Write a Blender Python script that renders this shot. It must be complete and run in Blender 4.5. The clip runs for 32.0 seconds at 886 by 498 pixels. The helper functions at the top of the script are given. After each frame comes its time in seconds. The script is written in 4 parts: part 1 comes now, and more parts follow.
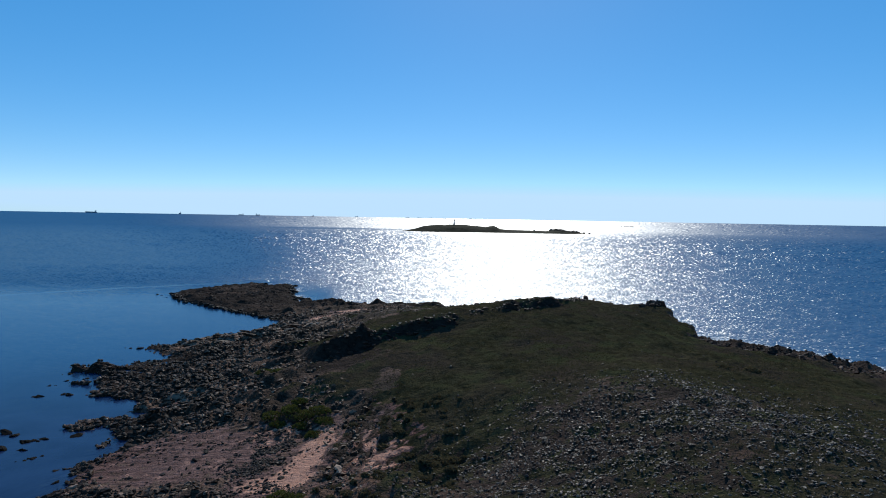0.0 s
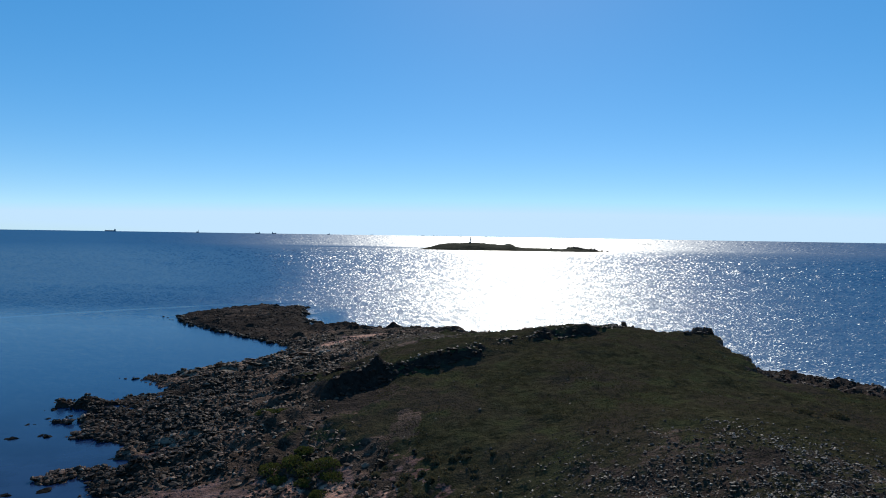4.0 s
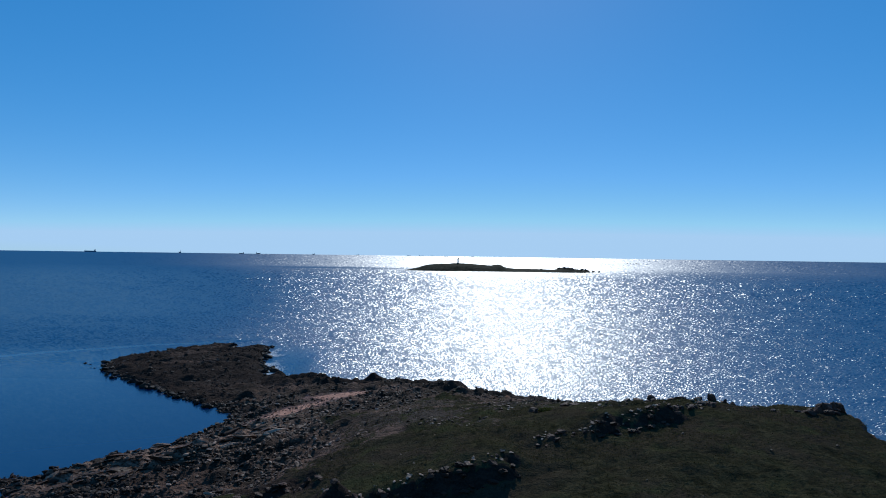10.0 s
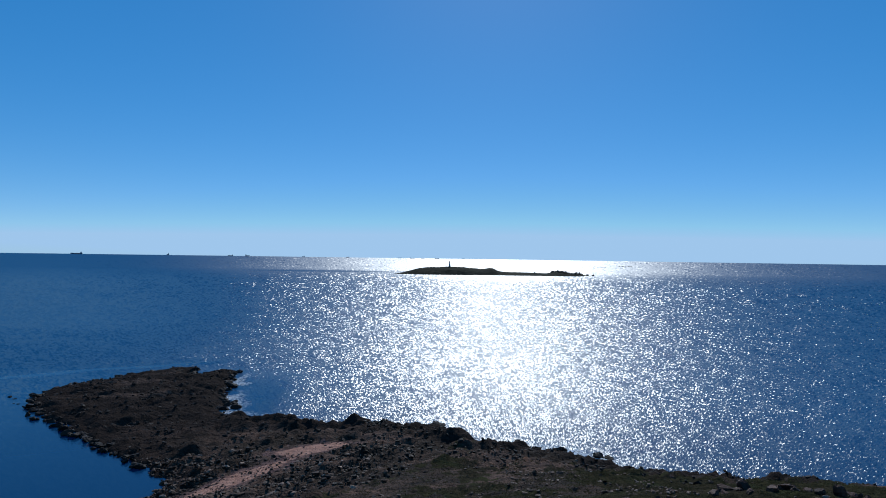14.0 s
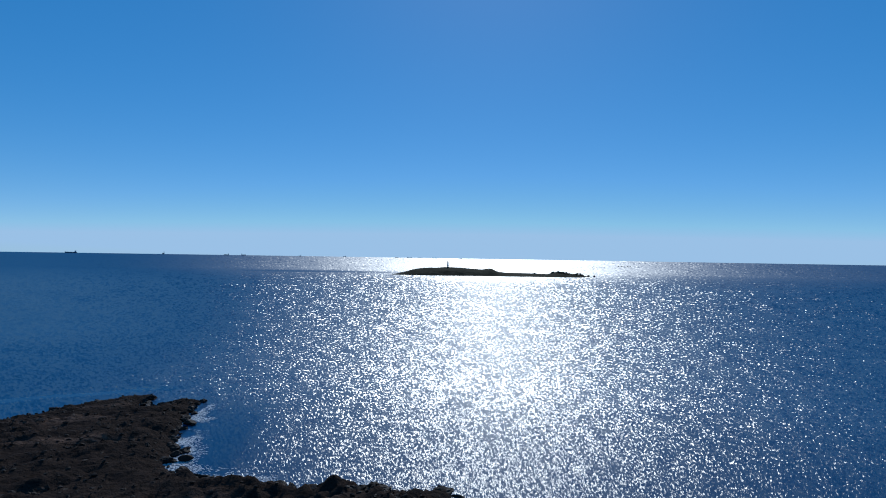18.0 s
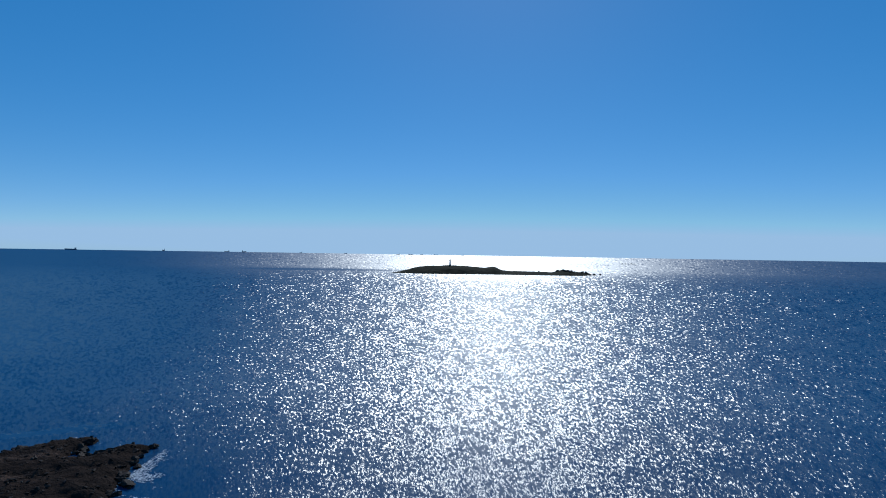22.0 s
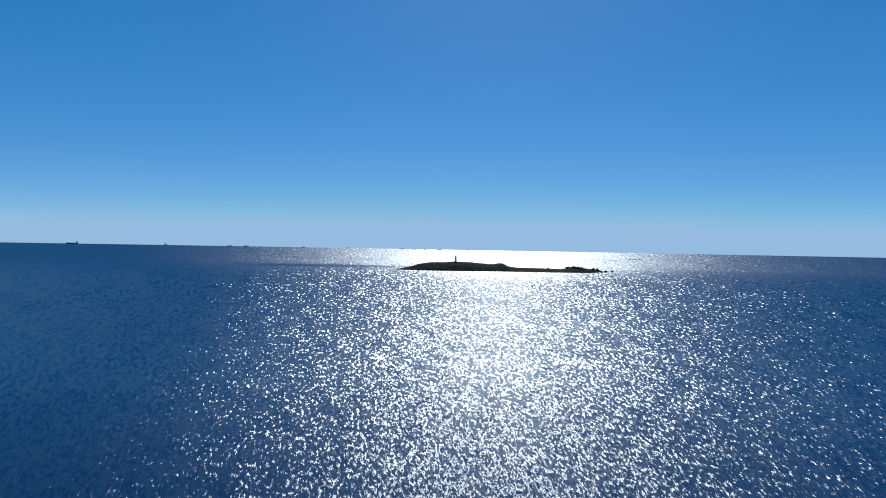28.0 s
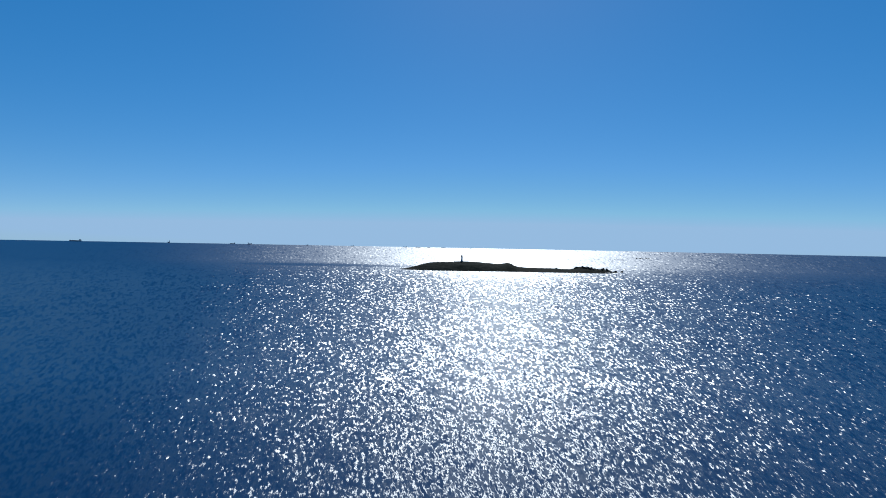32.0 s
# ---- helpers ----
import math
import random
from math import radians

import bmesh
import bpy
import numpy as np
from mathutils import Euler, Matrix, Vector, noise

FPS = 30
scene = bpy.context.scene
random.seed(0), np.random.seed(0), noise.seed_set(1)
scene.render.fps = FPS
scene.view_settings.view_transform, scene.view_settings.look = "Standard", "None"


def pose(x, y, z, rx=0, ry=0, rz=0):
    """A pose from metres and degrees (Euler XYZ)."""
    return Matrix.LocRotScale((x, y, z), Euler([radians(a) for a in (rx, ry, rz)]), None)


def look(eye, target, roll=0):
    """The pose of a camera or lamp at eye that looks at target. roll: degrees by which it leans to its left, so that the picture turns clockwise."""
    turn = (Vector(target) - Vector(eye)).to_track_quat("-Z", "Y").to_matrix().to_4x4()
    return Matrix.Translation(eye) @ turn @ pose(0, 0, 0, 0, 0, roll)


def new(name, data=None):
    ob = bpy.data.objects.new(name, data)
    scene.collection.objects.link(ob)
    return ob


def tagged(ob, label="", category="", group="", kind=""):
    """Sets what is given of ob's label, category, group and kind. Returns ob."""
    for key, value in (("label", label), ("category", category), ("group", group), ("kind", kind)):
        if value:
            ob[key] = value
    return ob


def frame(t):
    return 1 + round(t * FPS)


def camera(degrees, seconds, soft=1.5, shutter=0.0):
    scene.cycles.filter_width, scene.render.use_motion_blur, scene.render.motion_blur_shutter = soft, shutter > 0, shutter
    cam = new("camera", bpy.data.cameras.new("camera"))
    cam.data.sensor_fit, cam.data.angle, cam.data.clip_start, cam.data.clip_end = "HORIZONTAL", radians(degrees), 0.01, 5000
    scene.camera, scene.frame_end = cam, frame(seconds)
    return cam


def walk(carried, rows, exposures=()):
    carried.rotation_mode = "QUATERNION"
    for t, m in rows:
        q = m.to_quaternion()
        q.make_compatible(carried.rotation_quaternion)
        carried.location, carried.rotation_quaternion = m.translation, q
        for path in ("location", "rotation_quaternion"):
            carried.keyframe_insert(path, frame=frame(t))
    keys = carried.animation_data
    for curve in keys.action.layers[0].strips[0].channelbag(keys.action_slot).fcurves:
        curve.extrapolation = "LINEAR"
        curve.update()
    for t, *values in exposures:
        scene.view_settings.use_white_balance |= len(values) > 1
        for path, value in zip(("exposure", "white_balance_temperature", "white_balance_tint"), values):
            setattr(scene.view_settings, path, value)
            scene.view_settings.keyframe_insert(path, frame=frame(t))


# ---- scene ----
cam = camera(70.0, 32.0, soft=1.0)
PATH = [
    (0, (-0.075, 13.435, 21.973), (-0.071, 15.432, 21.874), 1.0),
    (0.5, (-0.204, 13.777, 21.933), (-0.207, 15.775, 21.842), 0.9),
    (1, (-0.335, 14.204, 21.898), (-0.346, 16.202, 21.804), 0.9),
    (1.2, (-0.388, 14.451, 21.888), (-0.405, 16.449, 21.794), 0.9),
    (1.4, (-0.442, 14.699, 21.878), (-0.463, 16.696, 21.777), 0.9),
    (1.6, (-0.496, 15.006, 21.87), (-0.521, 17.002, 21.749), 0.9),
    (1.8, (-0.55, 15.373, 21.865), (-0.579, 17.368, 21.726), 0.9),
    (2, (-0.604, 15.74, 21.86), (-0.636, 17.734, 21.708), 0.9),
    (2.2, (-0.659, 16.244, 21.86), (-0.694, 18.238, 21.7), 0.9),
    (2.4, (-0.714, 16.748, 21.86), (-0.752, 18.741, 21.688), 0.9),
    (2.6, (-0.77, 17.318, 21.865), (-0.81, 19.31, 21.696), 0.9),
    (2.8, (-0.827, 17.953, 21.872), (-0.868, 19.945, 21.705), 0.9),
    (3, (-0.884, 18.587, 21.88), (-0.927, 20.58, 21.715), 0.9),
    (3.2, (-0.942, 19.334, 21.898), (-0.986, 21.327, 21.738), 0.9),
    (3.4, (-1.001, 20.08, 21.916), (-1.045, 22.074, 21.761), 0.9),
    (3.6, (-1.061, 20.873, 21.94), (-1.107, 22.872, 21.888), 0.9),
    (3.8, (-1.123, 21.712, 21.968), (-1.168, 23.71, 21.918), 0.9),
    (4, (-1.184, 22.55, 21.997), (-1.229, 24.549, 21.954), 0.9),
    (4.2, (-1.25, 23.463, 22.037), (-1.294, 25.462, 21.995), 0.9),
    (4.5, (-1.348, 24.833, 22.095), (-1.392, 26.832, 22.06), 0.9),
    (6.5, (-2.092, 34.927, 22.589), (-2.128, 36.927, 22.583), 0.9),
    (7, (-2.289, 37.526, 22.689), (-2.32, 39.525, 22.689), 0.8),
    (7.5, (-2.481, 40.121, 22.768), (-2.509, 42.121, 22.773), 0.8),
    (8, (-2.666, 42.713, 22.829), (-2.689, 44.713, 22.839), 0.8),
    (8.5, (-2.839, 45.304, 22.881), (-2.857, 47.304, 22.894), 0.8),
    (9, (-2.999, 47.894, 22.935), (-3.012, 49.894, 22.951), 0.8),
    (9.5, (-3.146, 50.497, 23.002), (-3.153, 52.497, 23.021), 0.8),
    (10, (-3.281, 53.116, 23.095), (-3.283, 55.116, 23.115), 0.8),
    (10.5, (-3.406, 55.746, 23.22), (-3.403, 57.746, 23.242), 0.8),
    (11, (-3.524, 58.378, 23.384), (-3.516, 60.378, 23.406), 0.8),
    (11.5, (-3.636, 61.005, 23.581), (-3.624, 63.004, 23.604), 0.8),
    (12, (-3.745, 63.602, 23.804), (-3.728, 65.602, 23.828), 0.8),
    (12.5, (-3.851, 66.141, 24.043), (-3.831, 68.141, 24.068), 0.8),
    (13, (-3.957, 68.607, 24.289), (-3.934, 70.607, 24.315), 0.8),
    (13.5, (-4.061, 71.015, 24.536), (-4.037, 73.014, 24.562), 0.8),
    (14, (-4.168, 73.41, 24.774), (-4.141, 75.41, 24.801), 0.8),
    (14.5, (-4.279, 75.862, 24.996), (-4.25, 77.861, 25.023), 0.8),
    (16.5, (-4.742, 86.538, 25.712), (-4.708, 88.537, 25.738), 0.8),
    (17, (-4.853, 89.328, 25.872), (-4.818, 91.327, 25.898), 0.8),
    (17.5, (-4.958, 92.152, 26.035), (-4.923, 94.152, 26.061), 0.9),
    (18, (-5.058, 95.03, 26.207), (-5.022, 97.03, 26.232), 0.9),
    (18.5, (-5.154, 97.961, 26.394), (-5.118, 99.96, 26.418), 0.9),
    (19, (-5.251, 100.875, 26.602), (-5.215, 102.874, 26.626), 0.9),
    (19.5, (-5.35, 103.723, 26.832), (-5.314, 105.722, 26.854), 0.9),
    (20, (-5.45, 106.496, 27.078), (-5.415, 108.496, 27.099), 0.9),
    (20.5, (-5.549, 109.213, 27.332), (-5.515, 111.212, 27.351), 0.9),
    (21, (-5.65, 111.888, 27.586), (-5.616, 113.888, 27.604), 0.9),
    (21.5, (-5.756, 114.557, 27.832), (-5.723, 116.557, 27.848), 0.9),
    (22, (-5.869, 117.279, 28.06), (-5.837, 119.279, 28.074), 0.9),
    (22.5, (-5.99, 120.105, 28.261), (-5.959, 122.105, 28.273), 1.0),
    (23, (-6.121, 123.033, 28.434), (-6.091, 125.032, 28.445), 1.0),
    (23.5, (-6.266, 126.045, 28.587), (-6.237, 128.045, 28.595), 1.0),
    (24, (-6.424, 129.136, 28.724), (-6.397, 131.136, 28.731), 1.0),
    (24.5, (-6.597, 132.293, 28.856), (-6.57, 134.293, 28.861), 1.0),
    (25, (-6.786, 135.456, 28.993), (-6.761, 137.456, 28.997), 1.0),
    (25.5, (-6.996, 138.556, 29.144), (-6.97, 140.555, 29.147), 1.0),
    (27.5, (-8.037, 149.974, 29.926), (-8.014, 151.974, 29.923), 1.0),
    (28, (-8.346, 152.603, 30.156), (-8.324, 154.603, 30.152), 1.0),
    (28.5, (-8.67, 155.162, 30.396), (-8.649, 157.162, 30.39), 1.0),
    (29, (-9.008, 157.675, 30.643), (-8.988, 159.675, 30.636), 1.0),
    (29.5, (-9.357, 160.171, 30.891), (-9.338, 162.17, 30.884), 1.0),
    (30, (-9.714, 162.671, 31.139), (-9.696, 164.671, 31.131), 1.0),
    (30.5, (-10.078, 165.193, 31.384), (-10.062, 167.193, 31.375), 1.0),
    (31, (-10.445, 167.74, 31.627), (-10.43, 169.74, 31.618), 1.1),
    (31.5, (-10.814, 170.303, 31.869), (-10.801, 172.303, 31.859), 1.1),
    (32, (-11.183, 172.872, 32.111), (-11.172, 174.872, 32.1), 1.1),
]
EXPOSURES = [(0.0, 0.05, 5550, 2), (4.0, 0.10, 5750, 2), (7.0, -0.12, 5300, 2), (9.0, -0.24, 5150, 2), (13.0, -0.37, 5050, 2), (20.0, -0.52, 5000, 2), (32.0, -0.58, 5000, 2)]
walk(cam, [(t, look(eye, target, roll)) for t, eye, target, roll in PATH], EXPOSURES)

# ---- world and sun ----
SUN_ELEVATION, SUN_AZIMUTH = 34.0, 5.8          # degrees; azimuth from +y towards +x
world = bpy.data.worlds.new("world")
scene.world = world
world.use_nodes = True
wn = world.node_tree.nodes
sky = wn.new("ShaderNodeTexSky")
sky.sky_type = "NISHITA"
sky.sun_disc = False
sky.sun_elevation, sky.sun_rotation = radians(SUN_ELEVATION), radians(SUN_AZIMUTH)
sky.air_density, sky.dust_density, sky.ozone_density = 0.55, 0.04, 2.2
wn["Background"].inputs["Strength"].default_value = 0.275
soften, deepen = wn.new("ShaderNodeGamma"), wn.new("ShaderNodeHueSaturation")   # a clear, evenly deep blue
soften.inputs["Gamma"].default_value = 0.5
deepen.inputs["Saturation"].default_value = 1.86
world.node_tree.links.new(sky.outputs["Color"], soften.inputs["Color"])
world.node_tree.links.new(soften.outputs["Color"], deepen.inputs["Color"])
haze = wn.new("ShaderNodeMix")                  # the far haze keeps the sky's foot from turning white
haze.data_type, haze.blend_type = "RGBA", "DARKEN"
haze.inputs["Factor"].default_value = 1.0
haze.inputs[7].default_value = (2.15, 2.62, 3.08, 1)
world.node_tree.links.new(deepen.outputs["Color"], haze.inputs[6])
world.node_tree.links.new(haze.outputs[2], wn["Background"].inputs["Color"])
sun = new("sun", bpy.data.lights.new("sun", "SUN"))
sun.data.energy, sun.data.angle, sun.data.color = 3.2, radians(0.53), (1.0, 0.86, 0.70)
az, el = radians(SUN_AZIMUTH), radians(SUN_ELEVATION)
sun.matrix_world = look((0, 0, 60), (-math.sin(az) * math.cos(el) * 50, -math.cos(az) * math.cos(el) * 50, 60 - math.sin(el) * 50))


# ---- materials ----
class Nodes:
    """A small builder for node materials."""

    def __init__(self, name):
        self.mat = bpy.data.materials.new(name)
        self.mat.use_nodes = True
        self.tree = self.mat.node_tree
        self.bsdf = self.tree.nodes["Principled BSDF"]

    def node(self, kind, **sets):
        n = self.tree.nodes.new(kind)
        for k, v in sets.items():
            if k == "operation":
                n.operation = v
            elif k == "data_type":
                n.data_type = v
            elif k == "blend_type":
                n.blend_type = v
            elif k == "attribute_name":
                n.attribute_name = v
            elif k == "feature":
                n.feature = v
        return n

    def link(self, a, b):
        self.tree.links.new(a, b)

    def put(self, socket, value):
        """A number, a colour or another node's output into a socket."""
        if isinstance(value, (int, float)):
            socket.default_value = value
        elif isinstance(value, tuple):
            socket.default_value = value if len(value) != 3 or socket.type == "VECTOR" else (*value, 1)
        else:
            self.link(value, socket)

    def position(self):
        return self.node("ShaderNodeNewGeometry").outputs["Position"]

    def stretched(self, vector, scale, turn=0.0):
        n = self.node("ShaderNodeMapping")
        self.link(vector, n.inputs["Vector"])
        n.inputs["Scale"].default_value = scale
        n.inputs["Rotation"].default_value = (0, 0, radians(turn))
        return n.outputs["Vector"]

    def noise(self, vector, scale, detail=3.0, rough=0.55, out="Fac"):
        n = self.node("ShaderNodeTexNoise")
        self.put(n.inputs["Vector"], vector)
        n.inputs["Scale"].default_value, n.inputs["Detail"].default_value, n.inputs["Roughness"].default_value = scale, detail, rough
        return n.outputs[out]

    def cells(self, vector, scale, out="Distance"):
        n = self.node("ShaderNodeTexVoronoi")
        self.put(n.inputs["Vector"], vector)
        n.inputs["Scale"].default_value = scale
        return n.outputs[out]

    def ramp(self, fac, lo, hi):
        n = self.node("ShaderNodeMapRange")
        self.put(n.inputs["Value"], fac)
        n.inputs["From Min"].default_value, n.inputs["From Max"].default_value = lo, hi
        return n.outputs["Result"]

    def remap(self, fac, lo, hi, a, b):
        n = self.node("ShaderNodeMapRange")
        self.put(n.inputs["Value"], fac)
        for k, v in zip(("From Min", "From Max", "To Min", "To Max"), (lo, hi, a, b)):
            n.inputs[k].default_value = v
        return n.outputs["Result"]

    def math(self, op, a, b=0.0):
        n = self.node("ShaderNodeMath", operation=op)
        self.put(n.inputs[0], a), self.put(n.inputs[1], b)
        return n.outputs[0]

    def mix(self, fac, a, b, blend="MIX"):
        n = self.node("ShaderNodeMix", data_type="RGBA", blend_type=blend)
        self.put(n.inputs["Factor"], fac), self.put(n.inputs[6], a), self.put(n.inputs[7], b)
        return n.outputs[2]

    def bump(self, height, strength, distance):
        n = self.node("ShaderNodeBump")
        self.put(n.inputs["Height"], height)
        n.inputs["Strength"].default_value, n.inputs["Distance"].default_value = strength, distance
        self.link(n.outputs["Normal"], self.bsdf.inputs["Normal"])

    def done(self, color, rough, spec=0.5, metal=0.0):
        self.put(self.bsdf.inputs["Base Color"], color)
        self.put(self.bsdf.inputs["Roughness"], rough)
        self.put(self.bsdf.inputs["Specular IOR Level"], spec)
        self.put(self.bsdf.inputs["Metallic"], metal)
        return self.mat


def water_material():
    """Two lobes: fine ripples too small to tell apart, and the single wavelets that flash in the sun."""
    m = Nodes("sea_water")
    p = m.position()
    axes = m.node("ShaderNodeSeparateXYZ")
    m.link(p, axes.inputs[0])
    # wavelets are short in the shelter of the headland and lengthen with the fetch offshore
    reach = m.node("ShaderNodeVectorMath", operation="DISTANCE")
    m.link(p, reach.inputs[0])
    reach.inputs[1].default_value = (0, 100, 0)
    fetch = reach.outputs["Value"]
    bearing = m.math("ARCTAN2", axes.outputs["X"], m.math("SUBTRACT", axes.outputs["Y"], 100.0))
    lengths = m.math("MULTIPLY", m.math("ARCTANGENT", m.math("MULTIPLY", fetch, 0.00808)), 137.5)      # wave length 0.9 m + fetch² / 17 km

    def waves(across, along, tilt, detail, rough):
        """Crests counted out across the bearing and along the fetch; tilt sets them slightly askew."""
        v = m.node("ShaderNodeCombineXYZ")
        u = m.math("MULTIPLY", bearing, across)
        m.link(u, v.inputs[0])
        m.link(m.math("ADD", m.math("MULTIPLY", lengths, along), m.math("MULTIPLY", u, tilt)), v.inputs[1])
        return m.noise(v.outputs[0], 1.0, detail, rough, "Color")

    chop = waves(295.0, 1.02, 0.07, 2.3, 0.63)
    swell = waves(45.0, 0.2, 0.2, 1.0, 0.5)
    patches = m.noise(m.stretched(p, (0.35, 1.0, 1.0), 4), 0.013, 3.0, 0.6)
    slick = m.noise(m.stretched(p, (0.12, 1.0, 1.0), -6), 0.035, 2.0, 0.5)
    amount = m.math("MULTIPLY", m.remap(patches, 0.3, 0.7, 0.8, 1.1), m.remap(slick, 0.32, 0.45, 0.85, 1.0))
    # a long thin slick that trails off the spit, and the calm lee beside the island
    u = m.math("ADD", axes.outputs["X"], 60.0)
    curve = m.math("ADD", m.math("MULTIPLY", u, 0.548), m.math("MULTIPLY", m.math("MULTIPLY", u, u), -0.0042))
    wander = m.remap(m.noise(p, 0.08, 2.0), 0.3, 0.7, -2.2, 2.2)
    off = m.math("ABSOLUTE", m.math("ADD", m.math("SUBTRACT", m.math("SUBTRACT", axes.outputs["Y"], 217.5), curve), wander))
    trail = m.math("MULTIPLY", m.remap(off, 1.0, 4.0, 0.95, 0.0), m.math("MULTIPLY", m.remap(axes.outputs["X"], -62, -50, 1.0, 0.0), m.remap(axes.outputs["X"], -170, -120, 0.0, 1.0)))
    lee_x, lee_y = m.math("MULTIPLY", m.math("ADD", axes.outputs["X"], 175.0), 1 / 150), m.math("MULTIPLY", m.math("SUBTRACT", axes.outputs["Y"], 1125.0), 1 / 75)
    lee = m.remap(m.math("ADD", m.math("MULTIPLY", lee_x, lee_x), m.math("MULTIPLY", lee_y, lee_y)), 0.1, 1.4, 0.3, 0.0)
    calm = m.math("MAXIMUM", trail, lee)
    bay = m.math("MULTIPLY", m.remap(axes.outputs["X"], -34, -26, 0.92, 0.0), m.remap(axes.outputs["Y"], 165, 215, 1.0, 0.0))
    west = m.math("MULTIPLY", m.remap(bearing, -0.56, -0.26, 1.0, 0.0), m.remap(fetch, 125.0, 240.0, 0.0, 1.0))      # calmer water to the west, under the land
    amount = m.math("MULTIPLY", amount, m.math("SUBTRACT", 1.0, m.math("MULTIPLY", west, 0.88)))
    # quieter water in the lee of the spit, out to a slanting edge
    front = m.math("ADD", axes.outputs["Y"], m.math("MULTIPLY", axes.outputs["X"], 1.75))
    front = m.math("ADD", front, m.remap(m.noise(p, 0.05, 3.0), 0.3, 0.7, -12.0, 12.0))
    sheltered = m.math("MULTIPLY", m.remap(front, 180.0, 198.0, 0.08, 0.0), m.remap(axes.outputs["Y"], 215.0, 245.0, 1.0, 0.0))
    amount = m.math("MULTIPLY", amount, m.math("SUBTRACT", 1.0, sheltered))
    amount = m.math("MULTIPLY", m.math("MAXIMUM", m.math("SUBTRACT", amount, bay), 0.05), m.math("SUBTRACT", 1.0, calm))
    amount = m.math("MULTIPLY", amount, m.math("MULTIPLY", m.remap(fetch, 140.0, 420.0, 1.05, 1.15), m.remap(fetch, 560.0, 1000.0, 1.0, 0.3)))

    def slopes(color, size):
        v = m.node("ShaderNodeVectorMath", operation="SUBTRACT")
        m.link(color, v.inputs[0])
        v.inputs[1].default_value = (0.5, 0.5, 0.5)
        s = m.node("ShaderNodeVectorMath", operation="MULTIPLY")
        m.link(v.outputs[0], s.inputs[0])
        s.inputs[1].default_value = (1.0 * size, 1.42 * size, 0)      # steeper along the wind than across it
        return s.outputs[0]

    def normal(a, b):
        add = m.node("ShaderNodeVectorMath", operation="ADD")
        m.link(slopes(swell, a), add.inputs[0])
        m.link(slopes(chop, b), add.inputs[1])
        scaled = m.node("ShaderNodeVectorMath", operation="SCALE")
        m.link(add.outputs[0], scaled.inputs[0])
        m.link(amount, scaled.inputs["Scale"])
        upright = m.node("ShaderNodeVectorMath", operation="ADD")
        m.link(scaled.outputs[0], upright.inputs[0])
        upright.inputs[1].default_value = (0, 0, 1)
        unit = m.node("ShaderNodeVectorMath", operation="NORMALIZE")
        m.link(upright.outputs[0], unit.inputs[0])
        return unit.outputs[0]

    body = m.node("ShaderNodeBsdfDiffuse")
    shallow = m.math("MULTIPLY", m.remap(axes.outputs["Y"], 78, 112, 0.85, 0.0), m.math("MULTIPLY", m.remap(axes.outputs["X"], -80, -52, 0.0, 1.0), m.remap(axes.outputs["X"], -26, -22, 1.0, 0.0)))
    depths = m.mix(m.noise(p, 0.02, 2.0), (0.0135, 0.049, 0.118), (0.0160, 0.059, 0.139))
    weed_bed = m.mix(m.ramp(m.noise(p, 0.22, 3.0), 0.4, 0.6), (0.016, 0.022, 0.056), (0.024, 0.037, 0.085))
    m.link(m.mix(shallow, depths, weed_bed), body.inputs["Color"])
    lobes = []
    for rough, n in ((0.58, normal(0.2, 0.5)), (0.38, normal(0.45, 2.3))):
        gloss = m.node("ShaderNodeBsdfGlossy")
        gloss.distribution = "BECKMANN"
        m.link(m.math("ADD", m.remap(m.math("MAXIMUM", calm, m.math("MAXIMUM", m.math("MULTIPLY", bay, 0.75), m.math("MAXIMUM", m.math("MULTIPLY", west, 0.4), sheltered))), 0.0, 1.0, rough, 0.12), m.remap(fetch, 600.0, 1250.0, 0.0, 0.15)), gloss.inputs["Roughness"])
        m.link(n, gloss.inputs["Normal"])
        gloss.inputs["Color"].default_value = (0.74, 0.74, 0.74, 1)
        lobes.append(gloss.outputs[0])
    ripples = m.node("ShaderNodeMixShader")
    m.link(m.remap(fetch, 300.0, 1100.0, 0.885, 0.85), ripples.inputs[0])
    m.link(lobes[0], ripples.inputs[1])
    m.link(lobes[1], ripples.inputs[2])
    fresnel = m.node("ShaderNodeFresnel")
    fresnel.inputs["IOR"].default_value = 1.33
    both = m.node("ShaderNodeMixShader")
    m.link(m.math("MINIMUM", fresnel.outputs[0], m.math("ADD", 0.30, m.math("MULTIPLY", m.math("MAXIMUM", bay, m.math("MULTIPLY", west, 0.2)), 0.28))), both.inputs[0])
    m.link(body.outputs[0], both.inputs[1])
    m.link(ripples.outputs[0], both.inputs[2])
    m.link(both.outputs[0], m.tree.nodes["Material Output"].inputs["Surface"])
    m.tree.nodes.remove(m.bsdf)
    return m.mat


